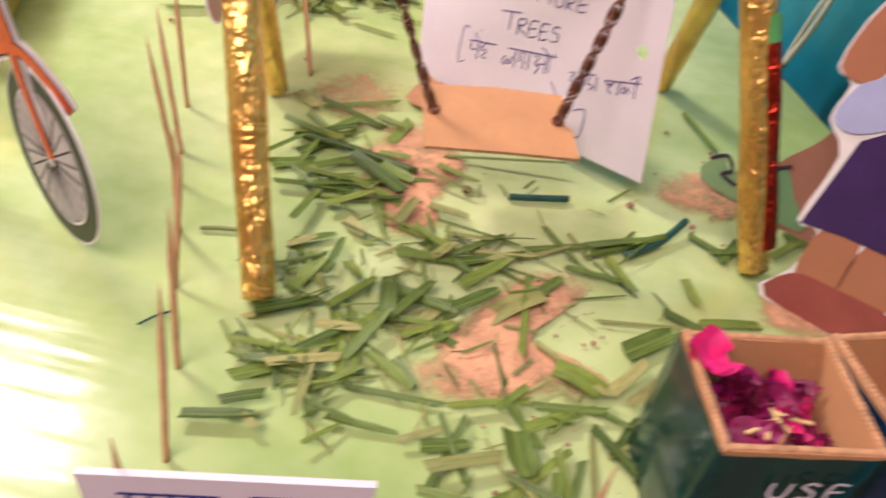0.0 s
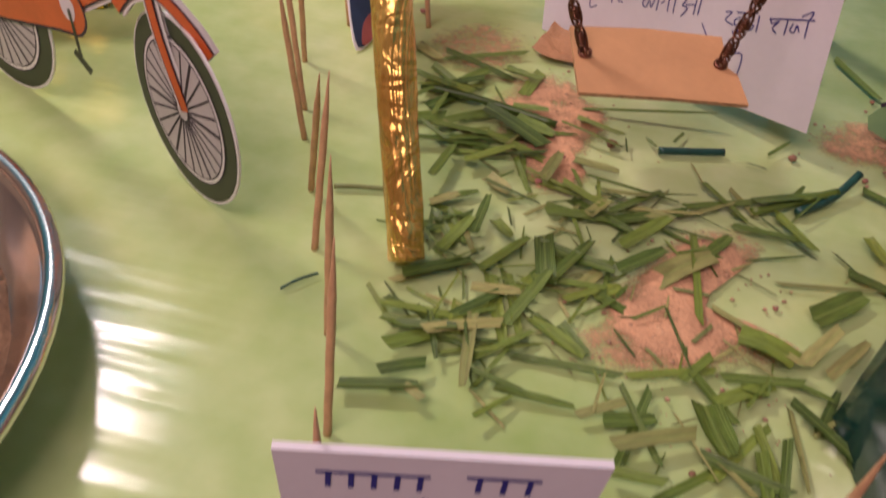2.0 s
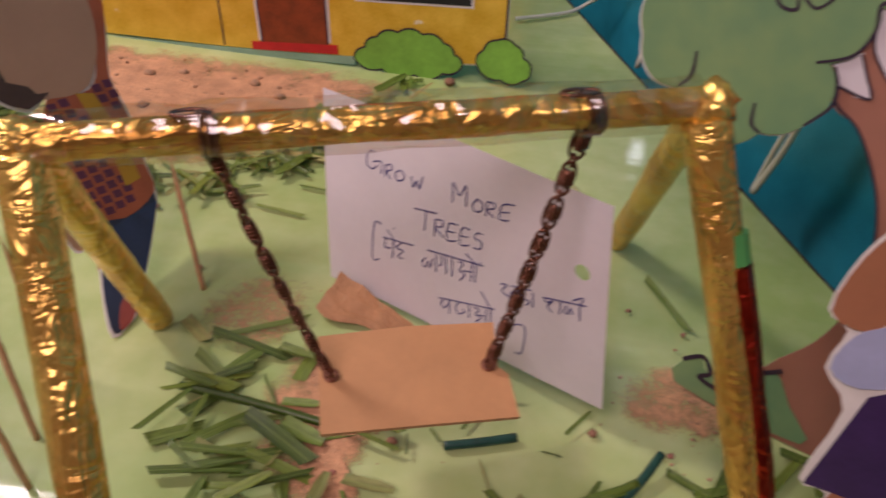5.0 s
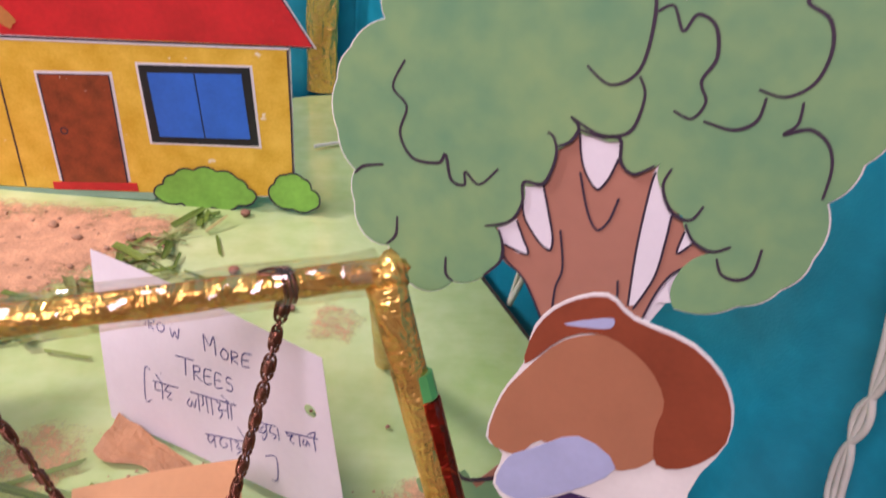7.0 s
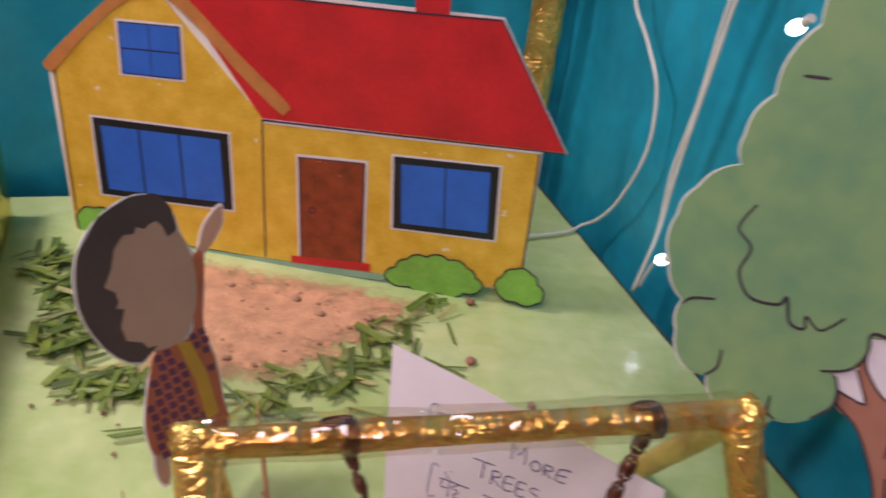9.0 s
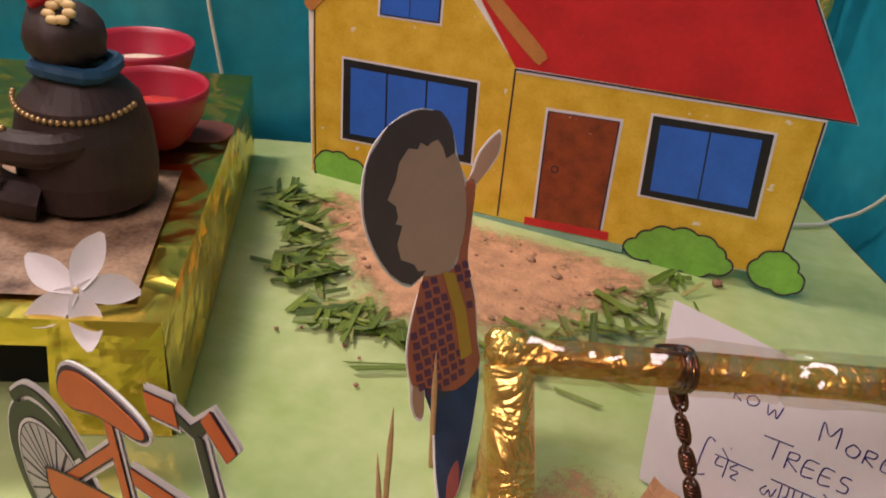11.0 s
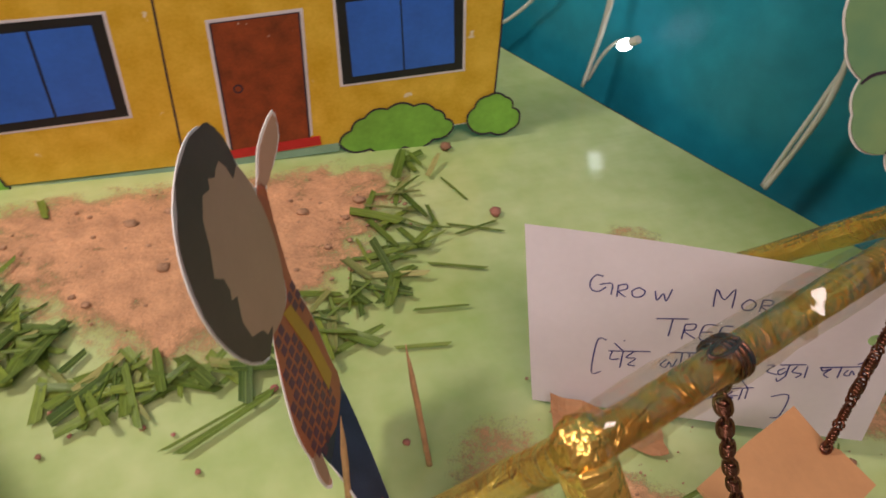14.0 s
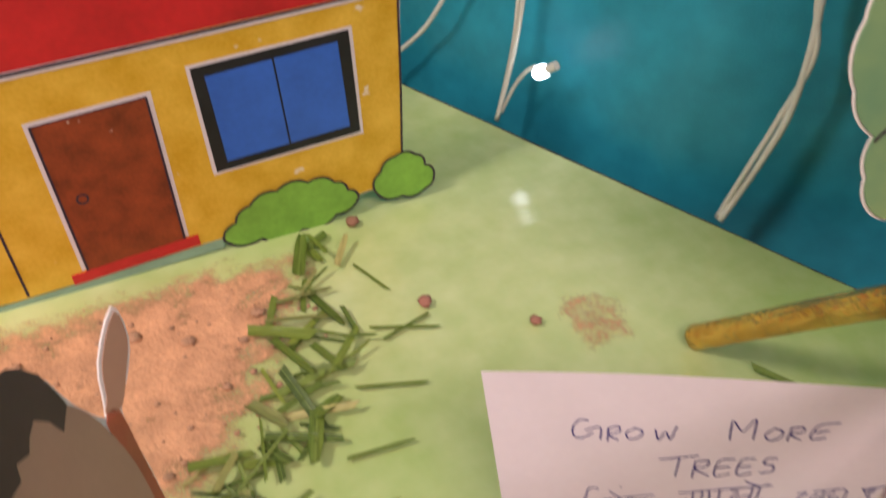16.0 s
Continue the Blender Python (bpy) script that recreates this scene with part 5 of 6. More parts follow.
# ---- name board on two picks ----
BOARDM = plane_frame((0.1272, 0.1605, 0.0), (0.976, 0.218, 0), (0.0, 0.02, 1.0))
board = thing("name_board", BOARDM, "small white card sign with purple lettering on two picks", "sign")
panel = poly("panel", [(-27.4, 24.0), (26.6, 26.2), (29.0, 52.4), (-28.7, 52.0)], -0.8, 0.8, PAPER, board, "white card panel")
panel.data.materials[0] = PAPER
for x0, y0, n, w in ((-21.5, 42.5, 5, 4.0), (4.5, 43.2, 3, 4.4)):
    bm = bmesh.new()
    ribbon(bm, [(x0, y0 + 3.6), (x0 + n * w * 0.99, y0 + 3.75)], 0.8, 0.85, 0.95)
    for i in range(n):
        ribbon(bm, [(x0 + (i + 0.55) * w, y0 + 3.6), (x0 + (i + 0.5) * w, y0 - 0.9)], 1.0, 0.85, 0.95)
    part("lettering", bm, INK, panel, "purple marker bars")
for pts in ([(-14.8, 35.7), (-1.8, 36.5)], [(-13.3, 35.7), (-13.5, 32.6), (-11.1, 32.4)], [(-10.5, 36.0), (-10.0, 30.0)], [(-7.9, 36.1), (-7.5, 30.1)],
            [(-4.0, 36.3), (-3.7, 30.0)], [(-3.9, 33.9), (-5.9, 33.7), (-5.7, 31.3), (-3.8, 32.6)], [(-3.8, 34.2), (-1.8, 33.9), (-2.1, 31.1)], [(-2.9, 36.5), (-1.6, 38.3), (-2.9, 38.9)]):
    part("lettering", ribbon(bmesh.new(), spline(pts, False, 4) if len(pts) > 2 else pts, 0.6, 0.85, 0.95), INK, panel, "purple marker stroke")
for x in (-21.5, 15.5):
    bm = tube(bmesh.new(), [(x / 1000, -0.001 + (0.0038 if x < 0 else 0.0030) * i, -0.0022) for i in range(17)], 0.0011, 10, taper=lambda t: 1.0 if t < 0.75 else 1 - (t - 0.75) * 3.4)
    part("pick", bm, WOOD, board, "bamboo pick", smooth=True)

# ---- paper boy: one flat shape ----
BOY = plane_frame((0.0308, 0.3771, 0.0), (0.3546, 0.935, 0), (-0.31, 0.1176, 0.9434))


def boy_bend(p):
    """The card leans back from the hips up; its legs and its raised arm bend forward."""
    x, y, z = p.x * 1000, p.y * 1000, p.z * 1000
    k = min(1.0, max(0.0, y / 38))
    yy = max(y, 38)
    up = Vector((14.9 + 1.077 * x - 0.117 * yy, -17.2 - 0.062 * x + 1.093 * yy, z))
    low = Vector((-0.5 + 0.95 * (x - 2), -4.5 + min(y, 0), 15.3 + z))
    if x > 54 and y > 100:
        up += Vector((-12.0, 5.9, 9.7)) * ((x - 54) / 23)
    return (up * k + low * (1 - k)) / 1000


SIL = [(-4, 0), (-2, 14), (2.6, 30.5), (3.1, 44), (-1, 36), (-4.5, 37), (-5, 44), (-2.5, 51), (-0.5, 62), (8, 75), (18, 86), (10, 84), (2.2, 91.5), (-1.7, 103), (-1.7, 114), (3.2, 125.8), (13.2, 135.8), (29, 141.7), (43, 141.1), (51.2, 132.8), (51, 122), (53, 113), (56, 114), (64, 120.5), (78, 124), (75, 116.5), (66, 112), (57.5, 109), (50, 96), (43, 84), (42, 68), (37.5, 52), (35, 41), (24, 20), (11, 3.5), (6, 0)]
bm = bmesh.new()
slab(bm, spline(SIL, True, 3), -0.5, -0.06, 0)
slab(bm, [(x * 0.985 + 0.3, y * 0.993 + 0.4) for x, y in spline([(-3, 0.5), (-1.5, 14), (3, 30), (3.5, 47), (17, 39), (34, 42), (24, 21), (11, 4.5), (6, 1)], True, 3)], 0.0, 0.25, 1)
slab(bm, spline([(18.5, 86), (8.5, 75), (0.2, 62), (-1.9, 50.5), (3, 47), (17.8, 38.5), (34, 41.5), (36.6, 52), (41, 68), (42, 83), (49, 96), (57, 110), (52, 112), (46, 100), (38, 86), (30, 83)], True, 3), 0.1, 0.3, 2)
slab(bm, [(27.5, 84), (33.5, 81.5), (34.5, 66), (31.8, 48.3), (25, 48.3), (28, 66)], 0.45, 0.55, 4)
slab(bm, spline([(42, 134), (27.5, 133), (16, 126), (7.5, 117), (6.5, 107), (6, 101), (6, 94), (13, 87.5), (30, 83.5), (40.5, 90), (48, 101.5), (51, 114), (49.5, 124)], True, 3), 0.3, 0.42, 3)
hair = spline([(19.5, 87.5), (10.5, 85), (2.5, 92), (-1.4, 103), (-1.4, 114), (3.5, 125.5), (8, 131.5), (13.5, 135), (20, 139.5), (29, 141.2), (36, 142), (43, 140.6), (47.5, 139.4), (51, 132.5), (49.5, 124)], False, 2) + [(44.0, 123), (43.9, 127), (42.2, 130.4), (38.8, 130.2), (36, 129.2), (33, 131.2), (30.8, 129.2), (26.5, 130.5), (20.5, 127), (16.5, 121.5), (10.5, 116.2), (13.5, 113), (13, 109.2), (11, 107.4), (14, 106), (9.3, 100.6), (9, 95), (14.5, 91.4), (15.5, 88.4)]
slab(bm, hair, 0.45, 0.56, 5)
slab(bm, spline([(54, 113), (57.5, 114.5), (64.5, 120), (77, 123.2), (74, 117), (66, 113), (58, 110)], True, 3), 0.1, 0.3, 3)
slab(bm, spline([(-1, 50), (-4, 44), (-4, 38), (-1, 37), (2.5, 46)], True, 3), 0.05, 0.3, 3)
slab(bm, spline([(0, 1), (4, 9), (11, 12), (9, 3.8), (5.5, 0.5)], True, 3), 0.3, 0.4, 6)
for j in range(12):
    for i in range(8):
        x, y = 2.2 + i * 4.6 + (j % 2) * 0.8 + (j - 4) * 0.75, 42.5 + j * 3.9
        lo, hi = (-1 + max(0, (y - 62) * 0.75), 33 + (y - 42) * 0.24)
        if lo + 1.5 < x < hi - 2.5 and not (25.5 < x + 1.2 < 34.5) and y < 84:
            slab(bm, [(x - 0.3, y), (x + 3.0, y - 0.6), (x + 3.3, y + 2.2), (x, y + 2.8)], 0.34, 0.42, 7)
bmesh.ops.bisect_plane(bm, geom=bm.verts[:] + bm.edges[:] + bm.faces[:], plane_co=(0, 0.038, 0), plane_no=(0, 1, 0))
for v in bm.verts:
    v.co = boy_bend(v.co)
boy = link("paper_boy", bm, [CARD, DENIM, PLAIDR, SKIN, VESTY, HAIR, SHOE, PLAIDP])
boy.matrix_world = BOY
tagged(boy, "flat printed cut-out boy in a plaid shirt standing on the sheet", "cut-out figure")

# ---- paper girl: one flat shape ----
GIRL = plane_frame((0.265, 0.312, 0.0), (0.9023, -0.4311, 0), (0.06, 0.12, 0.99))
bm = bmesh.new()
slab(bm, spline([(-2, 1), (3, 16), (4.5, 33), (-3, 34), (-1, 60), (-9, 70), (-8, 82), (-14, 86), (-12.2, 102), (-7.6, 114.5), (-6.7, 127.5), (-0.2, 137.2), (10, 142.9), (18, 138.8), (34, 136.4), (45.5, 126.9), (49, 112), (44, 92), (50, 60), (58, 38), (48, 30), (46, 14), (44, 1)], True, 3), -0.9, -0.1, 0)
slab(bm, spline([(0, 2), (4, 15), (18, 17), (40, 16), (42, 2)], True, 3), 0.25, 0.4, 6)
slab(bm, spline([(5, 14), (6, 36), (18, 36), (18, 12)], True, 3), 0.0, 0.2, 2)
slab(bm, spline([(20, 12), (20, 36), (36, 36), (34, 12)], True, 3), 0.0, 0.2, 2)
slab(bm, [(-1.5, 33.5), (12, 35.5), (28, 36), (56, 39), (48, 62), (40, 80), (14, 78), (2.5, 67)], 0.25, 0.4, 4)
slab(bm, spline([(-8, 71), (0, 68.5), (13, 78), (24, 92), (12, 98), (0, 88), (-6, 82)], True, 3), 0.45, 0.6, 5)
slab(bm, spline([(-13, 86), (-11.5, 102), (-6, 114), (2, 126), (14, 132), (26, 130), (34, 118), (34, 102), (26, 92), (12, 90), (2, 92), (-4, 84)], True, 3), 0.3, 0.45, 2)
slab(bm, spline([(-7, 115), (-6, 127), (0, 136.6), (10, 142.3), (18, 138.2), (34, 135.8), (45, 126.5), (48.5, 112), (42, 101), (34, 98), (31, 108), (31, 118), (24, 127), (12, 131.5), (2, 127)], True, 3), 0.5, 0.62, 1)
slab(bm, spline([(1, 131), (8, 135), (13, 137), (13, 134), (7, 132)], True, 3), 0.65, 0.72, 5)
girl = link("paper_girl", bm, [CARD, HAIR2, SKIN2, CARD, PURPLE, CUFF, SHOE])
girl.matrix_world = GIRL
tagged(girl, "flat printed cut-out child in a purple skirt and maroon shoes", "cut-out figure")

# ---- paper bicycle ----
BIKE = plane_frame((0.0329, 0.2613, 0.0), (0.927, -0.375, 0), (0, 0.03, 1))
bike = thing("paper_bicycle", BIKE, "printed cut-out orange bicycle standing on the sheet", "cut-out bicycle")


def circle(cx, cy, r, n=36):
    return [(cx + r * math.cos(2 * math.pi * k / n), cy + r * math.sin(2 * math.pi * k / n)) for k in range(n)]


def wheel(cx, cy, r):
    w = poly("wheel", circle(cx, cy, r + 0.9), -0.9, -0.2, CARD, bike, "printed bicycle wheel")
    poly("tyre", circle(cx, cy, r), -0.1, 0.0, TYRE, w)
    poly("rim", circle(cx, cy, r * 0.80), 0.05, 0.12, CARD, w)
    c = circle(cx, cy, r * 0.80)
    part("rim_line", ribbon(bmesh.new(), c + c[:1], 0.5, 0.15, 0.2), OUTLINE, w)
    poly("spoke_ground", circle(cx, cy, r * 0.74), 0.15, 0.2, SPOKEBG, w)
    c = circle(cx, cy, r * 0.745)
    part("rim_line", ribbon(bmesh.new(), c + c[:1], 0.45, 0.22, 0.27), OUTLINE, w)
    for k in range(24):
        a = 2 * math.pi * k / 24 + 0.1
        part("spoke", ribbon(bmesh.new(), [(cx + r * 0.08 * math.cos(a), cy + r * 0.08 * math.sin(a)), (cx + r * 0.73 * math.cos(a), cy + r * 0.73 * math.sin(a))], 0.75 if k % 4 else 1.2, 0.24, 0.3), OUTLINE, w)
    poly("hub", circle(cx, cy, r * 0.1, 16), 0.35, 0.45, SPOKEBG, w)
    return w


front = wheel(-9, 30.0, 29)
front.matrix_basis = pose(-0.0105, 0, 0) @ pose(0, 0, 0, 0, -12, 0) @ pose(0.0085, 0, 0.0)
wheel(-106, 31, 30.5)


def bar2(name, pts, w, material, z=0.7, edge=True, smooth=False):
    pts = spline(pts, False) if smooth else pts
    o = part(name, ribbon(bmesh.new(), pts, w, z - 0.1, z), material, bike)
    if edge:
        part("outline", ribbon(bmesh.new(), pts, w + 1.1, z - 0.22, z - 0.12), OUTLINE, o)
        part("card_edge", ribbon(bmesh.new(), pts, w + 3.6, z - 1.4, z - 0.6), CARD, o)
    return o


bar2("fork", [(-19, 69), (-16, 52), (-9, 31)], 3.0, ORANGE, 0.9, smooth=True)
bar2("head_tube", [(-24, 86), (-18, 68)], 4.0, ORANGE, 1.0)
bar2("top_tube", [(-23, 78), (-60, 70)], 5.0, ORANGE, 0.8)
bar2("down_tube", [(-21, 70), (-58, 48)], 5.5, ORANGE, 0.85)
bar2("seat_tube", [(-70, 84), (-60, 46)], 4.0, ORANGE, 0.8)
bar2("seat_stay", [(-66, 76), (-106, 32)], 3.2, ORANGE, 0.75)
bar2("mudguard", [(-34, 55), (-27, 62), (-15, 66), (-2, 60), (5, 54)], 3.6, ORANGE, 0.85, smooth=True)
bar2("rear_mudguard", [(-128, 54), (-116, 64), (-100, 65), (-84, 56)], 2.6, TYRE, 0.6, smooth=True)
cg = poly("chain_guard", spline([(-110, 36), (-106, 40), (-66, 56), (-54, 54), (-50, 45), (-55, 38), (-66, 36), (-104, 27), (-110, 30)], True, 4), 0.95, 1.05, ORANGE, bike, "orange chain guard")
part("outline", ribbon(bmesh.new(), spline([(-110, 36), (-106, 40), (-66, 56), (-54, 54), (-50, 45), (-55, 38), (-66, 36), (-104, 27), (-110, 30), (-110, 36)], False, 4), 1.0, 1.06, 1.12), OUTLINE, cg)
poly("crank_hole", spline([(-62, 48), (-58, 51), (-55, 47), (-57, 42), (-61, 43)], True, 4), 1.1, 1.15, WHITEP, cg)
bar2("crank", [(-58, 46), (-57, 30)], 1.6, TYRE, 1.2, False)
bar2("pedal", [(-60, 31), (-53, 26)], 3.0, TYRE, 1.25, False)
bar2("stem", [(-23, 84), (-27, 95), (-30, 104)], 3.0, TYRE, 1.0)
bar2("handlebar", [(-50, 102), (-42, 105), (-32, 104), (-24, 113), (-18, 108)], 2.6, TYRE, 1.05)
bar2("grip", [(-50, 101.5), (-38, 105)], 6.0, ORANGE, 1.2)
bar2("grip", [(-27, 112), (-18, 106)], 5.5, ORANGE, 1.2)
sd = poly("saddle", spline([(-94, 78), (-90, 87), (-78, 92), (-60, 92), (-52, 90), (-56, 86), (-74, 82), (-88, 76)], True, 4), 1.0, 1.2, ORANGE, bike, "orange saddle")
part("card_edge", slab(bmesh.new(), spline([(-96, 76.5), (-92, 88.5), (-78, 94), (-58, 94), (-50, 90), (-55, 84), (-74, 80.5), (-88, 74.5)], True, 4), -0.4, 0.4), CARD, sd)
part("outline", slab(bmesh.new(), spline([(-95, 77.5), (-91, 88), (-78, 93), (-60, 93), (-50.8, 90), (-56, 85), (-74, 81.2), (-88, 75.2)], True, 4), 0.45, 0.9), OUTLINE, sd)

# ---- two little bins ----
def bin_box(name, p, x_dir, w, d, h, paper, label):
    m = plane_frame(p, x_dir, Vector((-x_dir[1], x_dir[0], 0)))
    root = thing(name, m, label, "toy bin")
    t = 0.0022
    for nm, x0, x1, y0, y1 in (("side_panel", 0, w, 0, t), ("side_panel", 0, w, d - t, d), ("side_panel", 0, t, t, d - t), ("side_panel", w - t, w, t, d - t)):
        bm = bmesh.new()
        block(bm, x0, x1, y0, y1, 0.0, h)
        part(nm, bm, CARDBOARD, root, "corrugated cardboard side")
    bm = bmesh.new()
    block(bm, t, w - t, t, d - t, 0, 0.002)
    part("base", bm, CARDBOARD, root)
    # glazed paper wrapped round the outside, bulging a little
    bm = bmesh.new()
    loop = [(0, 0), (w, 0), (w, d), (0, d)]
    rows = []
    for j in range(9):
        z = (h - 0.0008) * j / 8
        row = []
        for a in range(4):
            (ax, ay), (bx, by) = loop[a], loop[(a + 1) % 4]
            for s in range(8):
                f = s / 8
                x, y = ax + (bx - ax) * f, ay + (by - ay) * f
                out = 0.0007 + 0.0012 * math.sin(math.pi * f) * math.sin(math.pi * j / 8) + 0.0006 * noise.noise(Vector((x * 150, y * 150, z * 150)))
                nx, ny = (by - ay), -(bx - ax)
                L = math.hypot(nx, ny)
                row.append(bm.verts.new((x + nx / L * out, y + ny / L * out, z)))
        rows.append(row)
    for a, b in zip(rows, rows[1:]):
        for i in range(32):
            bm.faces.new((a[i], a[(i + 1) % 32], b[(i + 1) % 32], b[i]))
    part("paper_wrap", bm, paper, root, "glossy dark glaze paper", smooth=True)
    rr = random.Random(3)
    bm = bmesh.new()
    for a in range(4):
        (ax, ay), (bx, by) = loop[a], loop[(a + 1) % 4]
        for s in range(26):
            f = (s + 0.5) / 26
            nx, ny = -(by - ay), (bx - ax)
            L = math.hypot(nx, ny)
            c = (ax + (bx - ax) * f + nx / L * t / 2, ay + (by - ay) * f + ny / L * t / 2, h)
            blob(bm, c, (0.0011, 0.0011, 0.0007 + rr.random() * 0.0004), rough=0.3, seg=6)
    part("corrugated_rim", bm, CORRUG, root, "torn corrugated rim")
    return root, m


BX = (0.972, 0.235, 0)
binr, BM = bin_box("toy_bin", (0.2265, 0.1985, 0.0), BX, 0.040, 0.036, 0.050, DGREEN, "dark green paper covered bin filled with magenta petals")
bm = bmesh.new()
for pts in LETTERS["U"], LETTERS["S"], LETTERS["E"]:
    i = (LETTERS["U"], LETTERS["S"], LETTERS["E"]).index(pts)
    for s in pts:
        stroke_on(bm, [(14 + i * 7 + px * 6, 36 + py * 6.5) for px, py in s], 0, 0.9, lambda x, y: 0.0)
lt = part("lettering", bm, WHITEP, binr, "white chalky capital letters")
lt.matrix_parent_inverse = Matrix.Identity(4)
lt.matrix_basis = Matrix(((1, 0, 0, 0), (0, 0, -1, -0.0026), (0, 1, 0, 0), (0, 0, 0, 1)))
petals = thing("flower_petals", BM, "crumpled magenta flower petals filling the bin", "flower petals")
rr = random.Random(5)
for i in range(110):
    bm = bmesh.new()
    n = 6
    grid = []
    sx, sy = rr.uniform(0.003, 0.0065), rr.uniform(0.002, 0.0045)
    for j in range(n):
        row = []
        for k in range(n):
            u, v = (k / (n - 1) - 0.5) * 2, (j / (n - 1) - 0.5) * 2
            s = math.sqrt(max(0, 1 - 0.45 * v * v))
            row.append(bm.verts.new((u * sx * s, v * sy, 0.0034 * noise.noise(Vector((u * 2.2, v * 2.2, i))) + 0.0024 * u * u - 0.0016 * v * abs(v))))
        grid.append(row)
    for j in range(n - 1):
        for k in range(n - 1):
            bm.faces.new((grid[j][k], grid[j][k + 1], grid[j + 1][k + 1], grid[j + 1][k]))
    o = part("petal", bm, PETAL if i % 9 else PETALB, petals, smooth=True)
    o.matrix_basis = pose(rr.uniform(0.008, 0.032), rr.uniform(0.008, 0.028), 0.030 + rr.random() * 0.012, rr.uniform(-70, 70), rr.uniform(-70, 70), rr.uniform(0, 360))
for k, (turn, px, py, pz) in enumerate(((40, 0.004, 0.030, 0.0505), (110, 0.0065, 0.027, 0.049), (-20, 0.003, 0.026, 0.049))):
    bm = bmesh.new()
    grid = [[bm.verts.new((0.0058 * u * math.sqrt(max(0.05, 1 - 0.5 * v * v)), 0.0042 * v, 0.0026 * noise.noise(Vector((u * 1.6, v * 1.6, 40 + k))) + 0.0026 * abs(u) ** 1.5)) for u in (-1, -0.6, -0.2, 0.2, 0.6, 1)] for v in (-1, -0.5, 0, 0.5, 1)]
    for ra, rb in zip(grid, grid[1:]):
        for q in range(5):
            bm.faces.new((ra[q], ra[q + 1], rb[q + 1], rb[q]))
    o = part("petal", bm, PETALB, petals, "bright pink petal over the rim", smooth=True)
    o.matrix_basis = pose(px, py, pz, 35 - 30 * k, -25 + 20 * k, turn)
for i in range(4):
    o = part("stalk", tube(bmesh.new(), spline([(-0.005, 0, 0), (0, 0.0015, 0.001), (0.005, 0, 0)], False), 0.0006, 6), CREAM, petals, "cream flower stalk", smooth=True)
    o.matrix_basis = pose(0.016 + i * 0.003, 0.010 + i * 0.002, 0.0425, 0, 10, i * 50)
bin_box("toy_bin", (0.2705, 0.2110, 0.0), (0.93, 0.367, 0), 0.038, 0.036, 0.050, NAVYP, "navy paper covered cardboard bin beside the green one")

# ---- steel plate ----
bm = bmesh.new()
lathe(bm, [(0.0, 0.0005), (0.078, 0.0005), (0.086, 0.004), (0.0925, 0.016), (0.0962, 0.0195), (0.0975, 0.0185), (0.0965, 0.0172), (0.0935, 0.0145), (0.0865, 0.0025), (0.078, -0.0005 + 0.0006), (0.0, 0.0001)][::-1], 72)
plate = thing("steel_plate", pose(-0.064, 0.153, 0.0006), "round stainless steel plate with raised rim holding soil", "plate")
part("dish", bm, STEEL, plate, smooth=True)
part("rolled_rim", tube(bmesh.new(), [(0.0965 * math.cos(k * math.pi / 36), 0.0965 * math.sin(k * math.pi / 36), 0.0185) for k in range(72)], 0.0026, 10, closed=True), STEEL, plate, smooth=True)
bm = lathe(bmesh.new(), [(0.0005, 0.001), (0.083, 0.0012), (0.070, 0.006), (0.045, 0.0085), (0.0005, 0.009)], 48)
for v in bm.verts:
    v.co.z += 0.002 * noise.noise(v.co * 60)
soilp = link("soil", bm, SOIL, smooth=True)
soilp.matrix_world = pose(-0.064, 0.153, 0.0012)
tagged(soilp, "loose reddish soil heaped in the steel plate", "soil", kind="stuff")
bm = slab(bmesh.new(), spline([(-16, -8), (-18, 6), (-4, 12), (14, 9), (17, -5), (2, -11)], True, 4), 0, 0.6)
pc = link("paper_scrap", bm, mat("sky_blue_paper", (0.16, 0.42, 0.60), 0.6))
pc.matrix_world = pose(-0.020, 0.200, 0.0095, 20, -8, 30)
tagged(pc, "scrap of sky blue paper on the soil", "paper scrap")

# ---- gold foil box with its offerings ----
GB = Matrix(((-0.927, -0.375, 0, -0.066), (-0.375, 0.927, 0, 0.361), (0, 0, 1, 0), (0, 0, 0, 1)))


def to_gb(x, y, z):
    return GB @ Vector((x, y, z))


gbox = thing("gold_box", pose(0, 0, 0), "box wrapped in crinkled gold foil with an open front", "gift box")
W_, D_, H_ = 0.26, 0.267, 0.055


def panel3(name, corners, nu, nv, amp, material, label=""):
    a, b, c, d = [Vector(p) for p in corners]
    n = (b - a).cross(d - a).normalized()
    bm = bmesh.new()
    g = []
    for j in range(nv + 1):
        row = []
        for i in range(nu + 1):
            s, t = i / nu, j / nv
            p = a * (1 - s) * (1 - t) + b * s * (1 - t) + c * s * t + d * (1 - s) * t
            e = min(1, 8 * min(s, 1 - s, t, 1 - t))
            k = noise.noise(p * 55) + 0.6 * abs(noise.noise(p * 120 + Vector((5, 0, 0))))
            row.append(bm.verts.new(p + n * amp * k * e))
        g.append(row)
    for j in range(nv):
        for i in range(nu):
            bm.faces.new((g[j][i], g[j][i + 1], g[j + 1][i + 1], g[j + 1][i]))
    return part(name, bm, material, gbox, label)


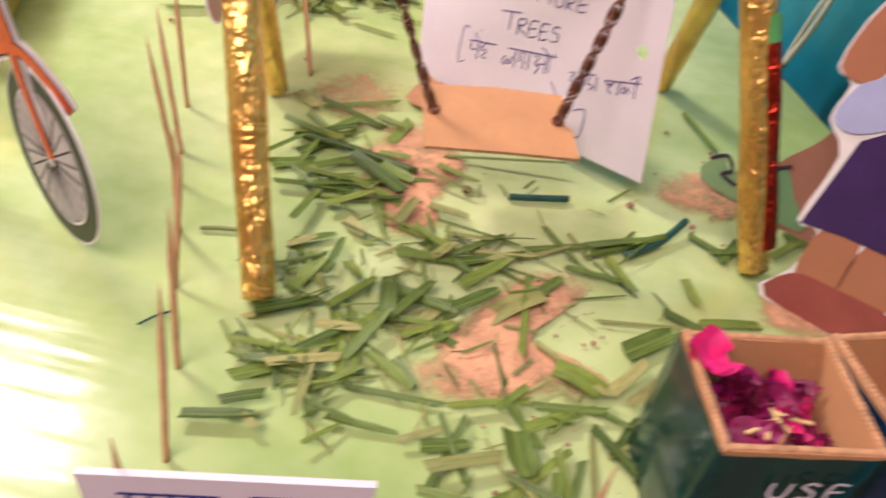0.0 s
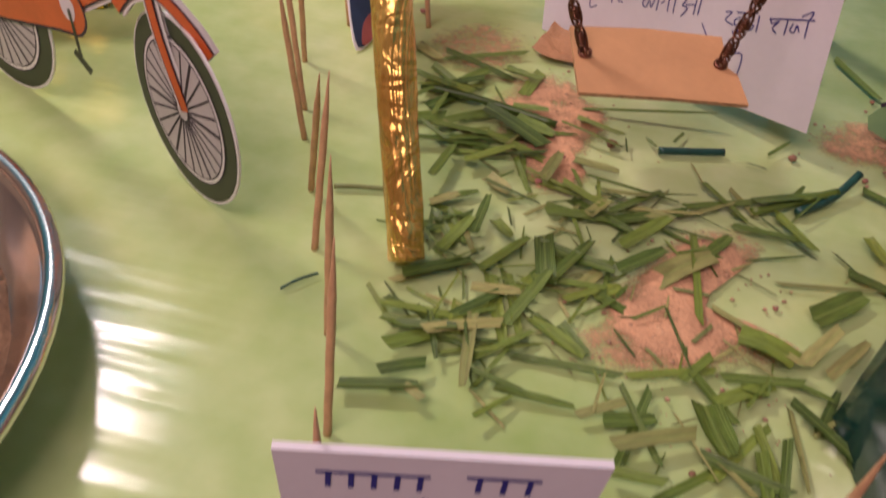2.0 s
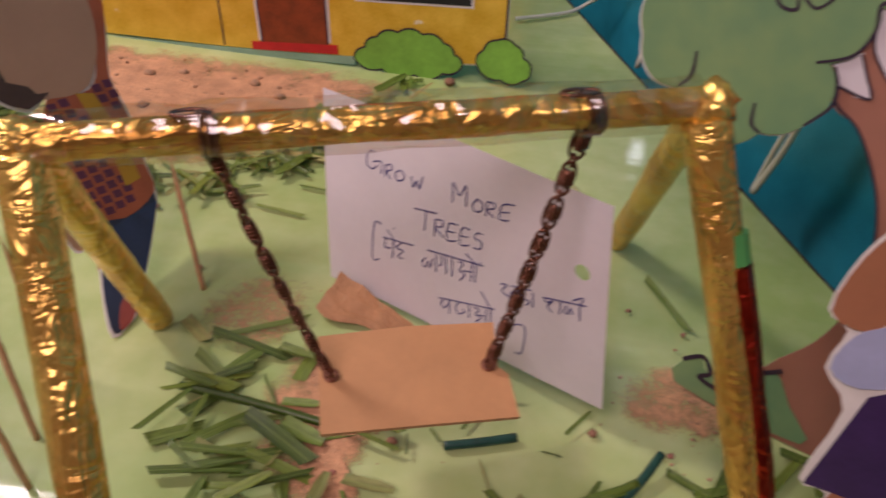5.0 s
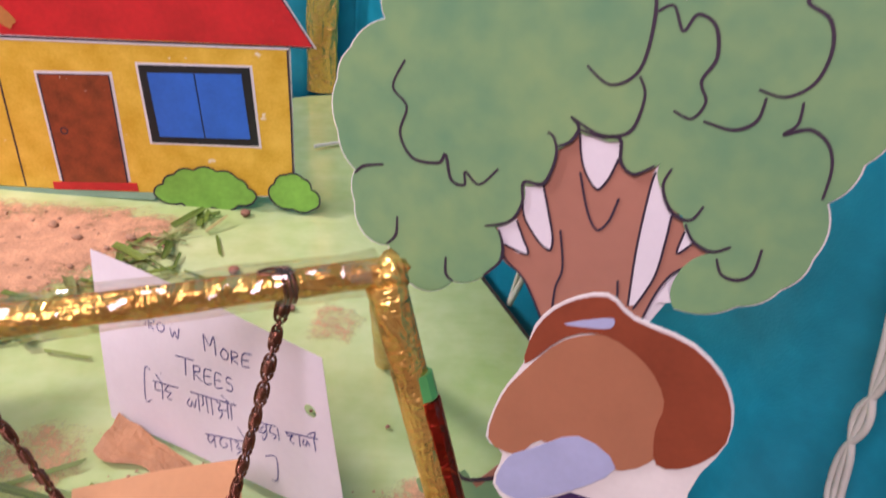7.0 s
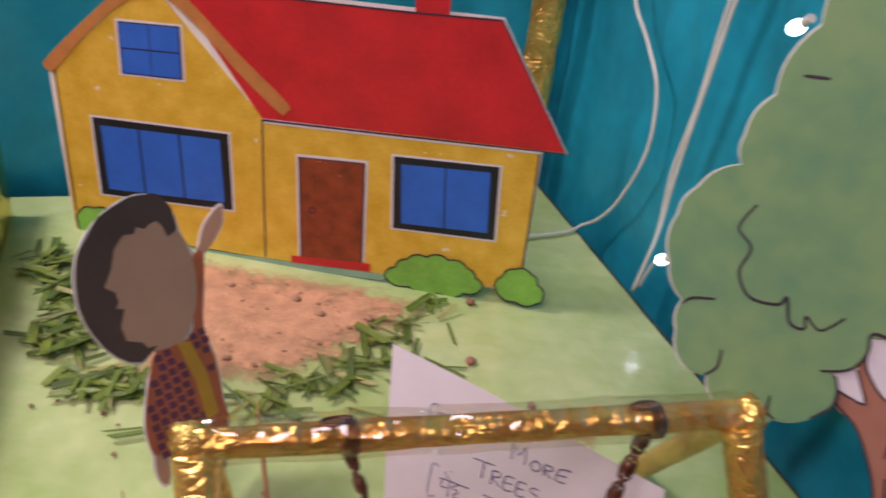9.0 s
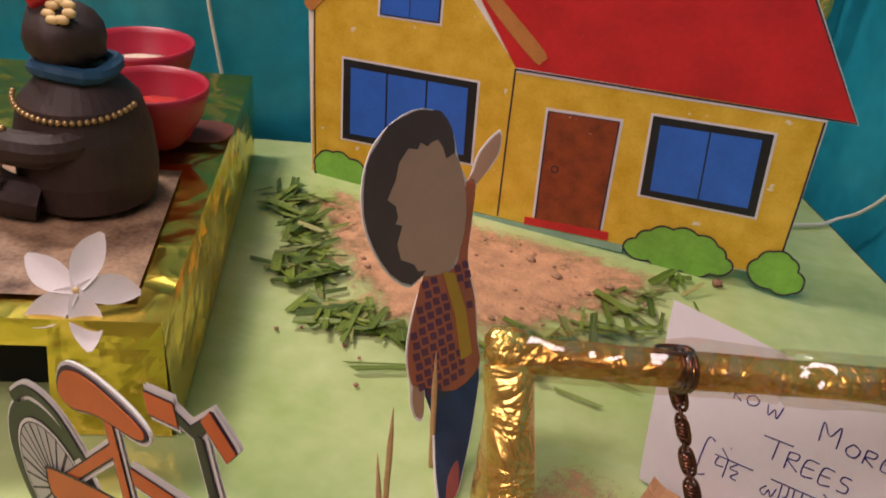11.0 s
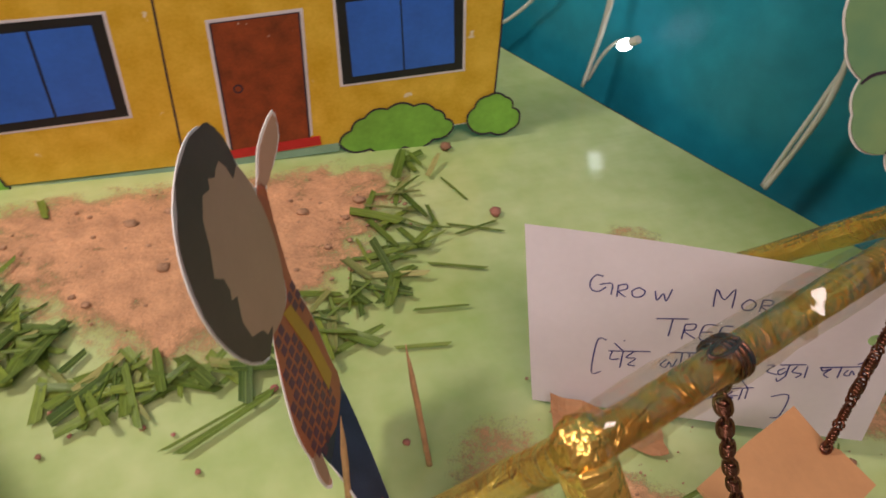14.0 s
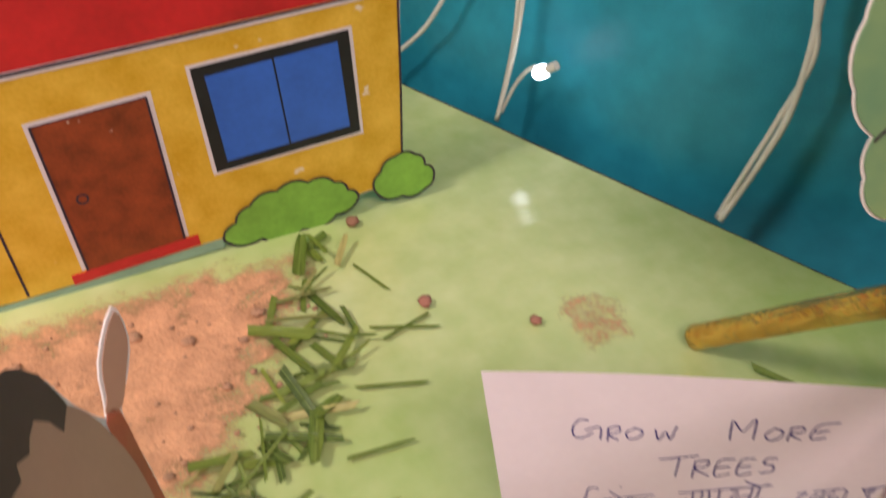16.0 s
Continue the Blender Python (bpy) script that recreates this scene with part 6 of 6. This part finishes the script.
panel3("side_panel", (to_gb(-0.002, 0, 0), to_gb(0, D_, 0), to_gb(0, D_, H_), to_gb(0, 0, H_)), 50, 14, 0.0024, GOLDBOX, "crinkled gold foil side")
panel3("back_panel", (to_gb(0, D_, 0), to_gb(W_, D_, 0), to_gb(W_, D_, H_), to_gb(0, D_, H_)), 30, 10, 0.002, GOLDBOX)
panel3("front_panel", (to_gb(0.045, 0, 0), to_gb(0, 0, 0), to_gb(0, 0, H_), to_gb(0.040, 0, H_)), 18, 18, 0.0024, GOLDBOX, "crinkled gold foil front strip")
panel3("front_lintel", (to_gb(W_, 0, 0.043), to_gb(0.04, 0, 0.043), to_gb(0.04, 0, H_), to_gb(W_, 0, H_)), 30, 6, 0.001, GOLDBOX)
panel3("top_panel", (to_gb(W_, 0, H_), to_gb(0, 0, H_), to_gb(0, D_, H_), to_gb(W_, D_, H_)), 40, 40, 0.0012, GOLDBOX, "gold foil top")
# flat black sheet in place of the shade behind the open front
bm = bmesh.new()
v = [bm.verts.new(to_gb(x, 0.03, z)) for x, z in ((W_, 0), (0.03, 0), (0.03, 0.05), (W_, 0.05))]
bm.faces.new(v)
part("cavity", bm, BOXSHADE, gbox, "black sheet painting the shade inside the box")
cloth = panel3("cloth", (to_gb(W_, 0.012, H_ + 0.002), to_gb(0.012, 0.012, H_ + 0.002), to_gb(0.016, 0.12, H_ + 0.002), to_gb(W_, 0.12, H_ + 0.002)), 40, 24, 0.0012, BROCADE, "creased brown patterned cloth")
bm = slab(bmesh.new(), spline([(-20, -10), (20, -12), (22, 12), (-18, 12)], True, 4), 0, 0.8)
mc = link("cloth_scrap", bm, BROWNCLOTH)
mc.matrix_world = pose(-0.150, 0.505, H_ + 0.0035, 0, 0, 20)
tagged(mc, "folded maroon cloth under the bowls", "cloth")


def bowl(x, y, r, h, fill, label):
    root = thing("bowl", pose(x, y, H_ + 0.0045), label, "bowl", group="offering bowls")
    part("shell", lathe(bmesh.new(), [(r * 0.5, 0), (r * 0.62, h * 0.12), (r * 0.86, h * 0.5), (r * 0.98, h * 0.86), (r * 1.0, h), (r * 0.95, h * 1.01), (r * 0.90, h * 0.9), (r * 0.78, h * 0.5), (r * 0.55, h * 0.2)], 48), BOWLR, root, "red plastic shell", smooth=True)
    bm = lathe(bmesh.new(), [(0.0005, h * 0.3), (r * 0.80, h * 0.52), (r * 0.5, h * 0.60), (0.0005, h * 0.64)], 32)
    for q in bm.verts:
        q.co.z += 0.0012 * noise.noise(q.co * 130)
    part("filling", bm, fill, root, "rice grains" if fill is RICE else "red powder", smooth=True)


bowl(-0.1530, 0.4860, 0.0275, 0.030, KUMKUM, "round red plastic bowl with red powder")
bowl(-0.1960, 0.5370, 0.0300, 0.030, RICE, "round red plastic bowl half full of rice")

# clay idol, one plain shape
bm = bmesh.new()
IX, IY, IZ = -0.1450, 0.4270, H_ + 0.002
lathe(bm, [(0.022, 0), (0.0275, 0.004), (0.0290, 0.016), (0.0280, 0.028), (0.0275, 0.034), (0.0240, 0.047), (0.0160, 0.056), (0.0135, 0.060)], 36, (IX, IY, IZ), 0)
blob(bm, (IX - 0.002, IY - 0.002, IZ + 0.072), (0.0165, 0.016, 0.0135), 0, 0.2)
tube(bm, spline([(IX + 0.014, IY - 0.012, IZ + 0.036), (IX + 0.003, IY - 0.027, IZ + 0.033), (IX - 0.016, IY - 0.030, IZ + 0.032), (IX - 0.03, IY - 0.026, IZ + 0.03)], False), 0.0075, 12, 0)
tube(bm, spline([(IX - 0.004, IY - 0.026, IZ + 0.008), (IX - 0.02, IY - 0.032, IZ + 0.012), (IX - 0.04, IY - 0.022, IZ + 0.012)], False), 0.009, 12, 0)
tube(bm, [(IX + 0.0158 * math.cos(a), IY + 0.0152 * math.sin(a), IZ + 0.0605 + 0.001 * math.sin(3 * a)) for a in [k * 0.3927 for k in range(16)]], 0.0034, 8, 1, closed=True)
for k in range(26):
    a = -2.6 + k * 0.105
    blob(bm, (IX + 0.0255 * math.cos(a), IY + 0.0255 * math.sin(a), IZ + 0.0485 - 0.004 * math.sin(k * 0.12)), (0.0013, 0.0013, 0.0013), 2, seg=6)
for k in range(9):
    blob(bm, (IX - 0.013, IY - 0.0305 - 0.001 * k, IZ + 0.040 - 0.0026 * k), (0.0016, 0.0016, 0.0016), 2, seg=6)
blob(bm, (IX - 0.022, IY - 0.030, IZ + 0.036), (0.007, 0.006, 0.006), 3, 0.2)
for k in range(7):
    a = k * 0.9
    blob(bm, (IX + 0.004 + 0.0045 * math.cos(a), IY - 0.010 + 0.003 * math.sin(a), IZ + 0.0845 + 0.003 * math.sin(a)), (0.0032, 0.002, 0.0018), 4, seg=8)
blob(bm, (IX - 0.010, IY - 0.004, IZ + 0.092), (0.007, 0.006, 0.012), 5, 0.2)
idol = link("clay_idol", bm, [CLAY, SCARF, BEAD, ORANGE, CREAM, RED])
tagged(idol, "seated dark brown clay idol with bead garlands and blue scarf", "idol")

# white flower
FLM = look((-0.0965, 0.3555, H_ + 0.0085), (0.06, 0.10, 0.26))
FLM = FLM @ pose(0, 0, 0, 180, 0, 0)
flower = thing("white_flower", FLM, "white five-petalled jasmine flower lying on the gold box", "flower")
for k, (ang, L) in enumerate(((28, 25), (98, 26), (172, 25), (242, 26), (318, 25))):
    bm = bmesh.new()
    g = []
    for j in range(9):
        t = j / 8
        w = 0.0056 * math.sin(math.pi * min(1, 0.10 + 0.88 * t)) ** 0.9 * (0.75 + 0.4 * t) + 0.0004
        row = [bm.verts.new((L * 0.86 / 1000 * t, s * w + 0.0015 * math.sin(2.4 * t), 0.0035 * t * t * (1 if k % 2 else -0.6) - 0.0012 * (1 - s * s) * math.sin(math.pi * t) - 0.002 * t)) for s in (-1, -0.5, 0, 0.5, 1)]
        g.append(row)
    for a, b in zip(g, g[1:]):
        for i in range(4):
            bm.faces.new((a[i], b[i], b[i + 1], a[i + 1]))
    o = part("petal", bm, FLOWERW, flower, smooth=True)
    o.matrix_basis = pose(0, 0, 0, 0, 0, ang)
part("eye", blob(bmesh.new(), (0, 0, -0.0008), (0.0016, 0.0016, 0.0012), seg=10), CREAM, flower, "yellow flower eye")

# ---- gold strip in the corner, cables and small lamps on the cloth ----
strip = thing("gold_strip", TB @ pose(0.152, YB + 0.0045, 0), "tall gold foil strip standing in the corner by the cloth", "foil strip")
pts = [(0.0006 * noise.noise(Vector((i, 0, 0))), 0.0005 * noise.noise(Vector((0, i, 0))), 0.0005 + 0.011 * i) for i in range(60)]
part("foil", tube(bmesh.new(), pts, 0.012, 12, flat=0.35, rng=rngf, wobble=0.06), GOLD, strip, smooth=False)

SIDE = TB @ pose(XR + 0.0075, 0, 0, 0, 0, 90)
BACKW = TB @ pose(0, YB + 0.0075, 0)


def cable(m, pts, r, group="light string cables"):
    o = link("light_cable", tube(bmesh.new(), [m @ Vector((x / 1000, y / 1000, z / 1000)) for x, y, z in spline(pts, False, 6)], r / 1000, 8), WIRE, smooth=True)
    return tagged(o, "thin cream cable hanging on the teal cloth", "cable", group=group)


lying = [SIDE.inverted() @ Vector(p) * 1000 for p in ((0.172, 0.674, 0.002), (0.189, 0.682, 0.002), (0.206, 0.692, 0.002))]
cable(SIDE, [tuple(p) for p in lying] + [(474, 3, 4), (458, 0, 18), (438, 0, 44), (420, 0, 88), (426, 0, 127), (450, 0, 151), (476, 0, 172), (488, 0, 220), (490, 0, 500)], 1.3)
cable(SIDE, [(390, 4, 1), (386, 0, 46), (384, 0, 90), (380, 0, 135), (376, 0, 180), (372, 0, 250), (378, 0, 500)], 1.3)
cable(SIDE, [(391, 2, 1), (388, -1, 46), (387, 1, 90), (382, 0, 135), (379, 1, 180), (376, 0, 250), (380, 0, 500)], 1.1)
cable(SIDE, [(390, 0, 4), (384, 0, 22), (378, 0, 33), (373, 0, 38)], 1.1)
cable(SIDE, [(262, 4, 1), (256, 0, 30), (251, 0, 60), (252, 0, 90), (256, 0, 120), (264, 0, 200), (270, 0, 500)], 1.6)
cable(SIDE, [(264, 3, 1), (259, 2, 30), (254, -1, 60), (250, 0, 90), (258, 0, 120), (262, 0, 200), (268, 0, 500)], 1.3)
CX, CZ = 95, 37
for k in range(3):
    cable(SIDE @ pose(0, -0.052, 0), [(CX - 12 + 3 * k, 2, 1), (CX - 4 + 3 * k, 0, CZ - 20), (CX + 2 * k, 0, CZ), (CX + 6 - 3 * k, 0, CZ + 19), (CX + 1 + 3 * k, 0, CZ + 46), (CX + 8 + 4 * k, 0, CZ + 130), (CX + 18, 0, 500)], 1.6)
cable(BACKW, [(-243, 0, 20), (-246, 0, 45), (-251, 0, 80), (-255, 0, 118), (-268, 0, 220), (-270, 0, 500)], 1.4)
for x, z in ((366, 40), (317, 197)):
    root = thing("string_lamp", SIDE @ pose(x / 1000, 0.006, z / 1000, 0, 40, 0), "tiny white lamp of a light string glowing on cloth", "string lamp", group="string lamps")
    part("bulb", blob(bmesh.new(), (0, 0, 0), (0.0055, 0.004, 0.0036), seg=12), LED, root, "glowing clear bulb")
    part("socket", tube(bmesh.new(), [(-0.010, 0, 0), (-0.004, 0, 0)], 0.0024, 8), WIRE, root, "cream socket")
